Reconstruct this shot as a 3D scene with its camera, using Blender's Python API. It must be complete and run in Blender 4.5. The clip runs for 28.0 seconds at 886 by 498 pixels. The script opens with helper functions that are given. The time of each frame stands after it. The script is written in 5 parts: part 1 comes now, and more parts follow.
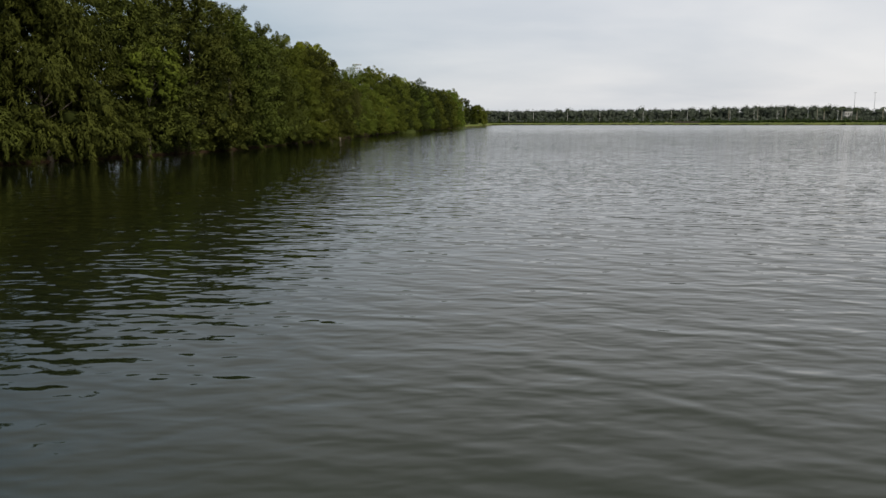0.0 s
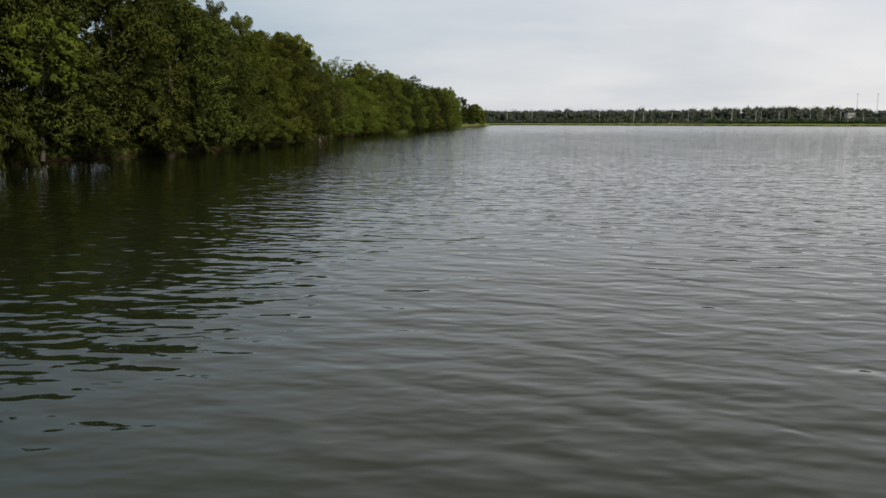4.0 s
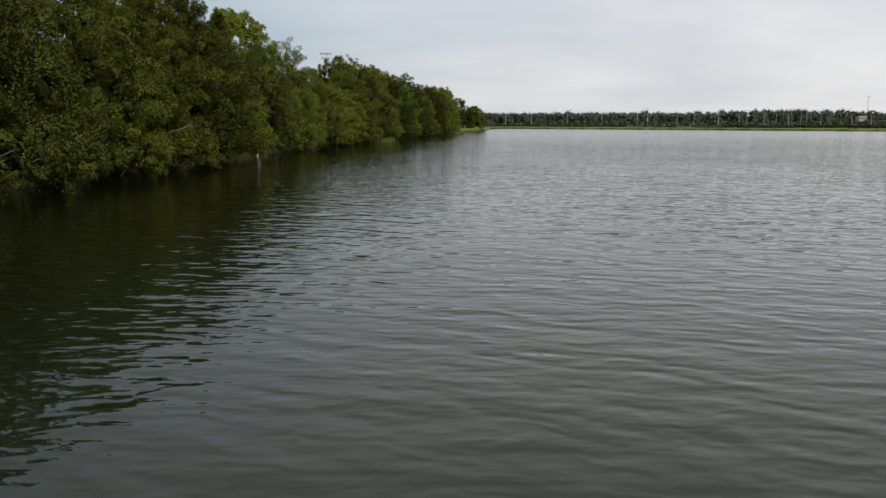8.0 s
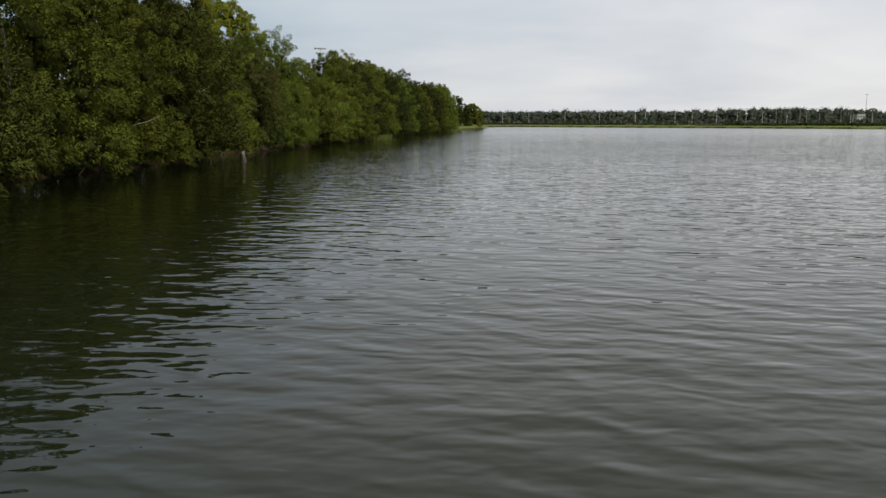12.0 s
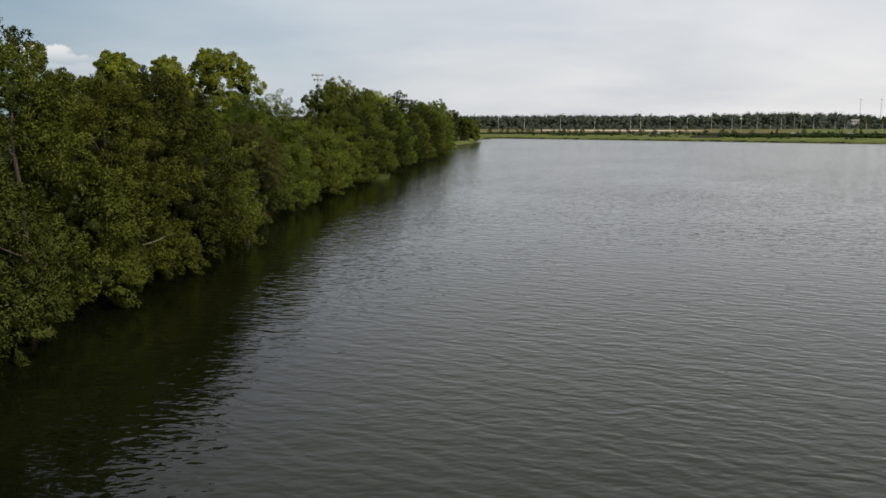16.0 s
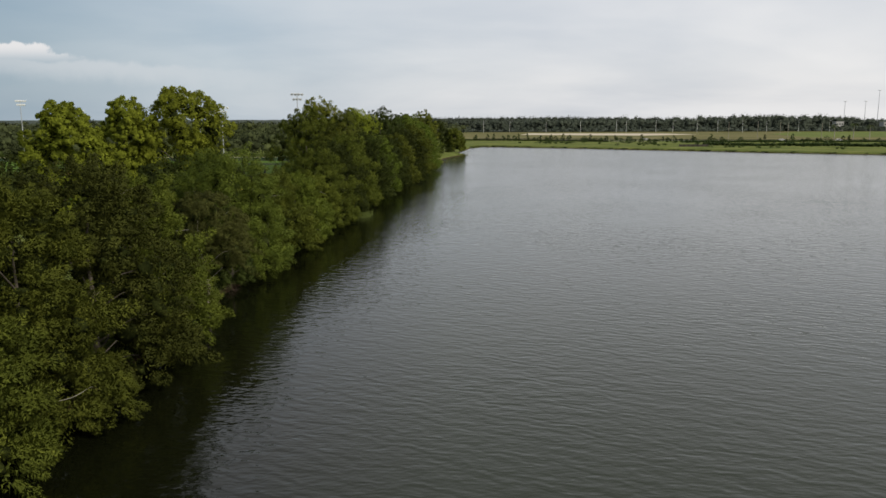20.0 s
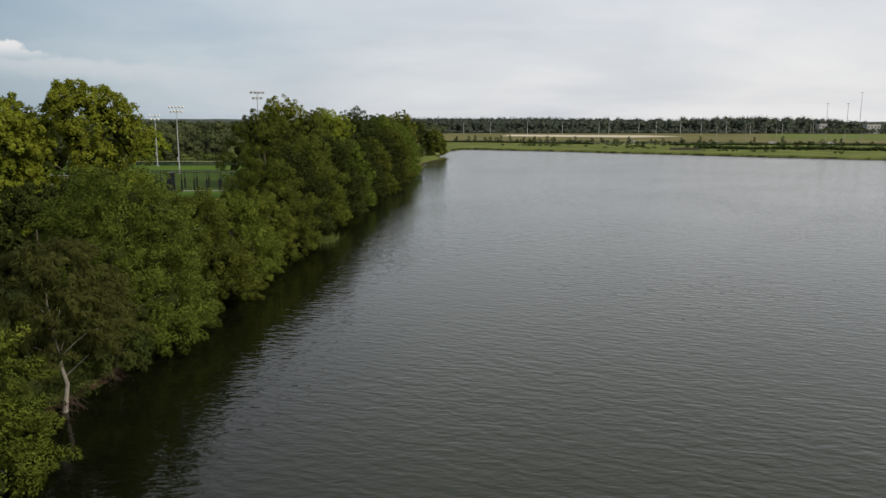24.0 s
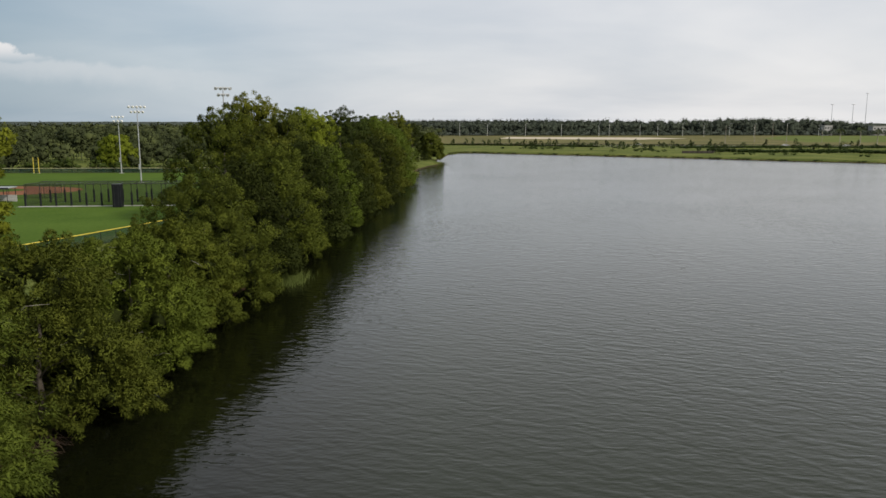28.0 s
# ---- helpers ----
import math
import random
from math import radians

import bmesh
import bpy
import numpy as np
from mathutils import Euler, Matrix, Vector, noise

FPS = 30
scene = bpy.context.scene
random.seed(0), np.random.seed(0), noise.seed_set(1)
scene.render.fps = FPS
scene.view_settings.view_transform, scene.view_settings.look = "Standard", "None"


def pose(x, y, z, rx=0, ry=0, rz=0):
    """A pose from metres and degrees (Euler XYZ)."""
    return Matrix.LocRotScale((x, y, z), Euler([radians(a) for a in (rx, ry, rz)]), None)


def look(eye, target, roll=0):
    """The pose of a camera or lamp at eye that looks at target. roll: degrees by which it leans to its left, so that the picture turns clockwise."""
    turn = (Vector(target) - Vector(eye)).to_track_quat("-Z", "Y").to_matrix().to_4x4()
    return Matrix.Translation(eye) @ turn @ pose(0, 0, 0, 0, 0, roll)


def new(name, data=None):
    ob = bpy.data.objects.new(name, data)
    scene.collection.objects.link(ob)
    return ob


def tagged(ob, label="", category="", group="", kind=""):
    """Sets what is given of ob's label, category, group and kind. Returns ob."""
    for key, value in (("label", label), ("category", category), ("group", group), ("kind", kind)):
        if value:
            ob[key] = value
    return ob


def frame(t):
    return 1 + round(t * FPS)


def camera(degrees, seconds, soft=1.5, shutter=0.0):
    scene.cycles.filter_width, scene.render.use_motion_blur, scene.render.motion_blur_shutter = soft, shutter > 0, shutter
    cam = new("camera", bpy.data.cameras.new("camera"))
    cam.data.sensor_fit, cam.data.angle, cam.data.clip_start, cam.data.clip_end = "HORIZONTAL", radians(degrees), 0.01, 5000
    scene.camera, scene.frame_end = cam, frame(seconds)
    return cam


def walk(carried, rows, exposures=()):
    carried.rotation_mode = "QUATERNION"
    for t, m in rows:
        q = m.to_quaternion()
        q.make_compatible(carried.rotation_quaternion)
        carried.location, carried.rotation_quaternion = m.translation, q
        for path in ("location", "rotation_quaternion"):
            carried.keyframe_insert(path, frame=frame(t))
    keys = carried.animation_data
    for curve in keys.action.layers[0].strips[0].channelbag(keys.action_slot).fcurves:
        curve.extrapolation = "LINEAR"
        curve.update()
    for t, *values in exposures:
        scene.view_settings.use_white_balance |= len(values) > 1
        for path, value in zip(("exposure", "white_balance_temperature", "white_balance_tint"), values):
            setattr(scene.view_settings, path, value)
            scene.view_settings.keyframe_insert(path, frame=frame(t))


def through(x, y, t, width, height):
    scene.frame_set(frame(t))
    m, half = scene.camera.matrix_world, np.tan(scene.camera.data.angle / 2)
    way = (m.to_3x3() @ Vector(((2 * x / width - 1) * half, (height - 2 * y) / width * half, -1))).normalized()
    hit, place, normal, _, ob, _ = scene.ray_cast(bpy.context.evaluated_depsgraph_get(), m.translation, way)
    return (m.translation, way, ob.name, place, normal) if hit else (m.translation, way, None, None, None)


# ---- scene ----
cam = camera(60.0, 28.0, 1.5)
PATH = [
    (0, (0.413, 1.620, 2.777), (0.392, 3.593, 2.448), -0.23),
    (0.5, (0.404, 1.774, 2.758), (0.383, 3.747, 2.429), -0.23),
    (1, (0.414, 2.551, 2.766), (0.394, 4.524, 2.438), -0.22),
    (1.5, (0.439, 4.049, 2.769), (0.419, 6.022, 2.440), -0.20),
    (2, (0.528, 6.031, 2.763), (0.509, 8.003, 2.434), -0.17),
    (2.5, (0.716, 8.350, 2.753), (0.698, 10.322, 2.424), -0.13),
    (4.5, (1.128, 19.616, 2.486), (1.115, 21.589, 2.157), 0.05),
    (5, (1.107, 24.054, 2.413), (1.096, 26.027, 2.085), 0.06),
    (5.5, (1.097, 28.894, 2.473), (1.087, 30.867, 2.145), 0.07),
    (6, (1.032, 33.724, 2.542), (1.025, 35.697, 2.215), 0.08),
    (6.5, (0.952, 38.570, 2.676), (0.946, 40.543, 2.350), 0.08),
    (7, (0.904, 43.491, 2.788), (0.899, 45.464, 2.462), 0.09),
    (7.5, (0.853, 48.561, 2.955), (0.849, 50.534, 2.630), 0.10),
    (8, (0.714, 53.422, 3.286), (0.711, 55.395, 2.962), 0.11),
    (8.5, (0.567, 56.806, 3.437), (0.564, 58.779, 3.113), 0.09),
    (9, (0.413, 58.823, 3.490), (0.411, 60.796, 3.166), 0.08),
    (9.5, (0.297, 59.651, 3.506), (0.295, 61.624, 3.182), 0.08),
    (10, (0.262, 59.633, 3.461), (0.262, 61.606, 3.137), 0.07),
    (10.5, (0.231, 59.548, 3.244), (0.233, 61.522, 2.919), 0.07),
    (11, (0.200, 59.430, 3.025), (0.205, 61.403, 2.698), 0.07),
    (11.5, (0.198, 59.359, 2.832), (0.204, 61.332, 2.505), 0.11),
    (13.5, (0.140, 60.218, 4.133), (0.152, 62.191, 3.805), -0.10),
    (14, (0.117, 60.211, 5.105), (0.131, 62.183, 4.777), -0.08),
    (14.5, (0.087, 60.013, 6.127), (0.103, 61.986, 5.800), -0.05),
    (15, (0.001, 59.837, 7.168), (0.017, 61.810, 6.841), -0.01),
    (15.5, (-0.123, 59.602, 8.320), (-0.105, 61.575, 7.993), 0.02),
    (16, (-0.222, 59.524, 9.488), (-0.204, 61.497, 9.160), 0.02),
    (16.5, (-0.349, 59.683, 10.612), (-0.330, 61.656, 10.285), 0.02),
    (17, (-0.485, 60.088, 11.751), (-0.446, 62.061, 11.423), 0.03),
    (17.5, (-0.521, 60.670, 12.904), (-0.478, 62.643, 12.576), 0.03),
    (18, (-0.550, 61.552, 13.871), (-0.504, 63.524, 13.543), -0.03),
    (18.5, (-0.509, 62.832, 14.669), (-0.461, 64.804, 14.340), -0.10),
    (19, (-0.445, 64.404, 14.928), (-0.394, 66.376, 14.598), -0.12),
    (19.5, (-0.448, 66.396, 14.998), (-0.394, 68.367, 14.667), -0.12),
    (20, (-0.481, 69.071, 14.994), (-0.424, 71.042, 14.662), -0.11),
    (20.5, (-0.461, 71.668, 15.078), (-0.402, 73.639, 14.745), -0.09),
    (21, (-0.373, 74.209, 15.188), (-0.312, 76.180, 14.855), -0.03),
    (21.5, (-0.282, 76.555, 15.374), (-0.218, 78.526, 15.041), 0.05),
    (22, (-0.184, 79.136, 15.545), (-0.113, 81.107, 15.212), 0.14),
    (22.5, (-0.041, 81.821, 15.658), (0.042, 83.791, 15.324), 0.22),
    (24.5, (-0.197, 93.926, 15.445), (-0.081, 95.895, 15.114), 0.12),
    (25, (-0.115, 96.901, 15.490), (0.002, 98.870, 15.160), 0.12),
    (25.5, (-0.167, 100.429, 15.428), (-0.047, 102.399, 15.099), 0.12),
    (26, (-0.162, 103.854, 15.320), (-0.041, 105.824, 14.992), 0.11),
    (26.5, (-0.110, 107.166, 15.264), (0.013, 109.135, 14.937), 0.11),
    (27, (-0.041, 110.396, 15.204), (0.084, 112.365, 14.878), 0.11),
    (27.5, (0.072, 113.475, 15.191), (0.199, 115.445, 14.864), 0.09),
    (28, (0.227, 116.434, 15.181), (0.353, 118.403, 14.855), 0.06),
]
walk(cam, [(t, look(eye, target, roll)) for t, eye, target, roll in PATH])

# ---- world, sun and sky ----
SUN_ELEV, SUN_AZ = 36.0, 128.0   # degrees; azimuth from +y towards +x
SKY_STRENGTH = 0.10


def nodes_of(owner):
    owner.use_nodes = True
    tree = owner.node_tree
    tree.nodes.clear()
    return tree, tree.nodes.new, tree.links.new


def ramp(make, stops, interpolation="LINEAR"):
    n = make("ShaderNodeValToRGB")
    n.color_ramp.interpolation = interpolation
    while len(n.color_ramp.elements) < len(stops):
        n.color_ramp.elements.new(0.5)
    for e, (p, c) in zip(n.color_ramp.elements, stops):
        e.position, e.color = p, (*c, 1) if len(c) == 3 else c
    return n


def build_world():
    world = bpy.data.worlds.new("world")
    scene.world = world
    tree, make, link = nodes_of(world)
    out, back = make("ShaderNodeOutputWorld"), make("ShaderNodeBackground")
    sky = make("ShaderNodeTexSky")
    sky.sky_type, sky.sun_disc = "NISHITA", False
    sky.sun_elevation, sky.sun_rotation = radians(SUN_ELEV), radians(SUN_AZ)
    sky.air_density, sky.dust_density, sky.ozone_density = 1.0, 2.0, 1.0
    coord, split = make("ShaderNodeTexCoord"), make("ShaderNodeSeparateXYZ")
    link(coord.outputs["Generated"], split.inputs[0])
    # the cloud layer is flat overhead: the direction divided by its height spreads it to the horizon
    up = make("ShaderNodeMath")
    up.operation = "MAXIMUM"
    up.inputs[1].default_value = 0.0
    link(split.outputs[2], up.inputs[0])
    lift = make("ShaderNodeMath")
    lift.operation = "ADD"
    lift.inputs[1].default_value = 0.22
    link(up.outputs[0], lift.inputs[0])
    flat = make("ShaderNodeVectorMath")
    flat.operation = "DIVIDE"
    link(coord.outputs["Generated"], flat.inputs[0])
    link(lift.outputs[0], flat.inputs[1])
    noise_a = make("ShaderNodeTexNoise")
    noise_a.inputs["Scale"].default_value = 0.75
    noise_a.inputs["Detail"].default_value = 5.0
    noise_a.inputs["Roughness"].default_value = 0.5
    noise_a.inputs["Distortion"].default_value = 0.3
    link(flat.outputs[0], noise_a.inputs["Vector"])
    cover = ramp(make, [(0.36, (0, 0, 0)), (0.60, (1, 1, 1))])
    link(noise_a.outputs["Fac"], cover.inputs[0])
    # overcast veil: brighter towards +x, where the sun stands behind thin cloud
    east = make("ShaderNodeMapRange")
    east.inputs["From Min"].default_value, east.inputs["From Max"].default_value = -0.75, 0.75
    # the blue gap low in the west closes higher up
    over = make("ShaderNodeMath")
    over.operation = "SUBTRACT"
    over.use_clamp = True
    over.inputs[1].default_value = 0.16
    link(split.outputs[2], over.inputs[0])
    shut = make("ShaderNodeMath")
    shut.operation = "MULTIPLY_ADD"
    shut.inputs[1].default_value = 0.9
    link(over.outputs[0], shut.inputs[0])
    link(split.outputs[0], shut.inputs[2])
    link(shut.outputs[0], east.inputs["Value"])
    veil = ramp(make, [(0.0, (1.8, 2.7, 3.8)), (0.2, (2.0, 3.2, 4.2)), (0.34, (3.95, 5.0, 5.9)), (0.5, (6.1, 6.55, 7.1)), (0.62, (7.4, 7.55, 7.95)), (1.0, (8.7, 8.6, 8.7))])
    link(east.outputs[0], veil.inputs[0])
    cloud = ramp(make, [(0.0, (5.7, 6.2, 6.9)), (1.0, (9.2, 9.1, 9.1))])
    link(cover.outputs[0], cloud.inputs[0])
    mix_a = make("ShaderNodeMix")
    mix_a.data_type = "RGBA"
    thick = make("ShaderNodeMapRange")
    thick.inputs["From Min"].default_value, thick.inputs["From Max"].default_value = 0.12, 0.5
    thick.inputs["To Min"].default_value, thick.inputs["To Max"].default_value = 0.16, 0.46
    link(east.outputs[0], thick.inputs["Value"])
    link(thick.outputs[0], mix_a.inputs[0])
    link(veil.outputs[0], mix_a.inputs[6])
    link(cloud.outputs[0], mix_a.inputs[7])
    mix_b = make("ShaderNodeMix")
    mix_b.data_type = "RGBA"
    mix_b.inputs[0].default_value = 0.86
    link(sky.outputs[0], mix_b.inputs[6])
    link(mix_a.outputs[2], mix_b.inputs[7])
    # thin white wisps drawn out across the veil
    drawn = make("ShaderNodeMapping")
    drawn.inputs["Rotation"].default_value = (0, 0, radians(-24))
    drawn.inputs["Scale"].default_value = (0.8, 1.35, 1.0)
    link(flat.outputs[0], drawn.inputs["Vector"])
    noise_b = make("ShaderNodeTexNoise")
    noise_b.inputs["Scale"].default_value, noise_b.inputs["Detail"].default_value, noise_b.inputs["Distortion"].default_value = 1.0, 5.0, 0.5
    link(drawn.outputs[0], noise_b.inputs["Vector"])
    wisp = ramp(make, [(0.46, (0, 0, 0)), (0.66, (0.28, 0.28, 0.28))])
    link(noise_b.outputs["Fac"], wisp.inputs[0])
    thin = make("ShaderNodeMath")
    thin.operation = "MULTIPLY"
    link(wisp.outputs[0], thin.inputs[0])
    link(east.outputs[0], thin.inputs[1])
    mix_w = make("ShaderNodeMix")
    mix_w.data_type = "RGBA"
    mix_w.inputs[7].default_value = (9.8, 9.6, 9.4, 1)
    link(thin.outputs[0], mix_w.inputs[0])
    link(mix_b.outputs[2], mix_w.inputs[6])
    # unseen sky overhead is dimmed so that the near water reflects less
    high = make("ShaderNodeMapRange")
    high.inputs["From Min"].default_value, high.inputs["From Max"].default_value = 0.16, 0.50
    high.inputs["To Min"].default_value, high.inputs["To Max"].default_value = 1.0, 0.80
    link(split.outputs[2], high.inputs["Value"])
    bright = make("ShaderNodeVectorMath")
    bright.operation = "SCALE"
    link(mix_w.outputs[2], bright.inputs[0])
    link(high.outputs[0], bright.inputs["Scale"])
    # one heaped cloud low over the woods, its top ragged, its base trailing off in a pale streak; u, v: a flat chart of the sky ahead
    ahead = make("ShaderNodeMath")
    ahead.operation = "MAXIMUM"
    ahead.inputs[1].default_value = 0.05
    link(split.outputs[1], ahead.inputs[0])
    chart = make("ShaderNodeVectorMath")
    chart.operation = "DIVIDE"
    link(coord.outputs["Generated"], chart.inputs[0])
    link(ahead.outputs[0], chart.inputs[1])
    uv = make("ShaderNodeSeparateXYZ")
    link(chart.outputs[0], uv.inputs[0])
    puff = make("ShaderNodeTexNoise")
    puff.inputs["Scale"].default_value, puff.inputs["Detail"].default_value, puff.inputs["Roughness"].default_value = 34, 5, 0.55
    link(chart.outputs[0], puff.inputs["Vector"])

    def span(value, a, b, low=0.0, high=1.0, smooth=True):
        n = make("ShaderNodeMapRange")
        n.interpolation_type = "SMOOTHSTEP" if smooth else "LINEAR"
        for key, number in (("From Min", a), ("From Max", b), ("To Min", low), ("To Max", high)):
            n.inputs[key].default_value = number
        link(value, n.inputs["Value"])
        return n.outputs[0]

    def sum_of(kind, a, b):
        n = make("ShaderNodeMath")
        n.operation = kind
        for k, q in ((0, a), (1, b)):
            if isinstance(q, float):
                n.inputs[k].default_value = q
            else:
                link(q, n.inputs[k])
        return n.outputs[0]

    crest = sum_of("ADD", span(uv.outputs[0], -0.50, -0.40, 0.101, 0.074), sum_of("MULTIPLY", sum_of("SUBTRACT", puff.outputs["Fac"], 0.5), 0.045))
    above = sum_of("SUBTRACT", crest, uv.outputs[2])
    heap = sum_of("MULTIPLY", span(above, 0.0, 0.006), sum_of("MULTIPLY", span(uv.outputs[2], 0.066, 0.094), span(uv.outputs[0], -0.395, -0.46)))
    tail_at = sum_of("ADD", sum_of("MULTIPLY", uv.outputs[0], -0.055), 0.042)
    tail_top = sum_of("SUBTRACT", sum_of("ADD", tail_at, sum_of("MULTIPLY", puff.outputs["Fac"], 0.022)), uv.outputs[2])
    tail = sum_of("MULTIPLY", span(tail_top, 0.0, 0.008), sum_of("MULTIPLY", span(tail_top, 0.034, 0.010), span(uv.outputs[0], -0.10, -0.42, 0.0, 0.34)))
    both = make("ShaderNodeMath")
    both.operation = "MAXIMUM"
    link(heap, both.inputs[0])
    link(tail, both.inputs[1])
    mix_c = make("ShaderNodeMix")
    mix_c.data_type = "RGBA"
    mix_c.inputs[7].default_value = (7.9, 7.85, 7.9, 1)
    link(both.outputs[0], mix_c.inputs[0])
    link(bright.outputs[0], mix_c.inputs[6])
    link(mix_c.outputs[2], back.inputs[0])
    back.inputs[1].default_value = SKY_STRENGTH
    link(back.outputs[0], out.inputs[0])
    sun = new("sun", bpy.data.lights.new("sun", "SUN"))
    sun.data.energy, sun.data.angle, sun.data.color = 3.0, radians(8), (1.0, 0.93, 0.80)
    az, el = radians(SUN_AZ), radians(SUN_ELEV)
    way = Vector((math.sin(az) * math.cos(el), math.cos(az) * math.cos(el), math.sin(el)))
    sun.matrix_world = look(way * 200, (0, 0, 0))


build_world()

# ---- materials ----


def principled(name, rough=0.8, metal=0.0):
    m = bpy.data.materials.new(name)
    tree, make, link = nodes_of(m)
    out, b = make("ShaderNodeOutputMaterial"), make("ShaderNodeBsdfPrincipled")
    b.inputs["Roughness"].default_value, b.inputs["Metallic"].default_value = rough, metal
    link(b.outputs[0], out.inputs[0])
    return m, make, link, b, out


def surface(name, dark, light, scale=1.0, fine=12.0, rough=0.8, metal=0.0, bump=0.2, depth=0.02, gloss=0.5):
    """A plain material varied at two scales, in world metres."""
    m, make, link, b, _ = principled(name, rough, metal)
    b.inputs["Specular IOR Level"].default_value = gloss
    geo = make("ShaderNodeNewGeometry")
    big, small = make("ShaderNodeTexNoise"), make("ShaderNodeTexNoise")
    for n, s in ((big, scale), (small, fine)):
        n.inputs["Scale"].default_value, n.inputs["Detail"].default_value = s, 4
        link(geo.outputs["Position"], n.inputs["Vector"])
    add = make("ShaderNodeMath")
    add.operation = "MULTIPLY_ADD"
    add.inputs[1].default_value = 0.5
    link(small.outputs["Fac"], add.inputs[0])
    half = make("ShaderNodeMath")
    half.operation = "MULTIPLY"
    half.inputs[1].default_value = 0.5
    link(big.outputs["Fac"], half.inputs[0])
    link(half.outputs[0], add.inputs[2])
    r = ramp(make, [(0.32, dark), (0.68, light)])
    link(add.outputs[0], r.inputs[0])
    link(r.outputs[0], b.inputs["Base Color"])
    if bump:
        k = make("ShaderNodeBump")
        k.inputs["Strength"].default_value, k.inputs["Distance"].default_value = bump, depth
        link(small.outputs["Fac"], k.inputs["Height"])
        link(k.outputs[0], b.inputs["Normal"])
    return m


def leaf_material(name, dark, light, tip, through=0.25, clump=0.8, single=0.18, patchy=1.0):
    """Leaves: each one differs a little, patches of the crown differ more; light passes through."""
    m, make, link, b, out = principled(name, 0.7)
    geo, info = make("ShaderNodeNewGeometry"), make("ShaderNodeObjectInfo")
    patch = make("ShaderNodeTexNoise")
    patch.inputs["Scale"].default_value, patch.inputs["Detail"].default_value = clump, 3
    link(geo.outputs["Position"], patch.inputs["Vector"])
    a = make("ShaderNodeMath")
    a.operation = "MULTIPLY_ADD"
    a.inputs[1].default_value = single
    link(geo.outputs["Random Per Island"], a.inputs[0])
    p = make("ShaderNodeMath")
    p.operation = "MULTIPLY_ADD"
    p.inputs[1].default_value, p.inputs[2].default_value = patchy, 0.475 - 0.5 * patchy - 0.5 * single
    link(patch.outputs["Fac"], p.inputs[0])
    link(p.outputs[0], a.inputs[2])
    r = ramp(make, [(0.12, dark), (0.55, light), (0.95, tip)])
    link(a.outputs[0], r.inputs[0])
    hue = make("ShaderNodeHueSaturation")
    shift = make("ShaderNodeMapRange")
    shift.inputs["To Min"].default_value, shift.inputs["To Max"].default_value = 0.484, 0.506
    link(info.outputs["Random"], shift.inputs["Value"])
    link(shift.outputs[0], hue.inputs["Hue"])
    val = make("ShaderNodeMapRange")
    val.inputs["To Min"].default_value, val.inputs["To Max"].default_value = 0.74, 1.22
    link(info.outputs["Random"], val.inputs["Value"])
    link(val.outputs[0], hue.inputs["Value"])
    link(r.outputs[0], hue.inputs["Color"])
    link(hue.outputs[0], b.inputs["Base Color"])
    b.inputs["Specular IOR Level"].default_value = 0.06
    t, mix = make("ShaderNodeBsdfTranslucent"), make("ShaderNodeMixShader")
    link(hue.outputs[0], t.inputs[0])
    mix.inputs[0].default_value = through
    link(b.outputs[0], mix.inputs[1])
    link(t.outputs[0], mix.inputs[2])
    link(mix.outputs[0], out.inputs[0])
    return m


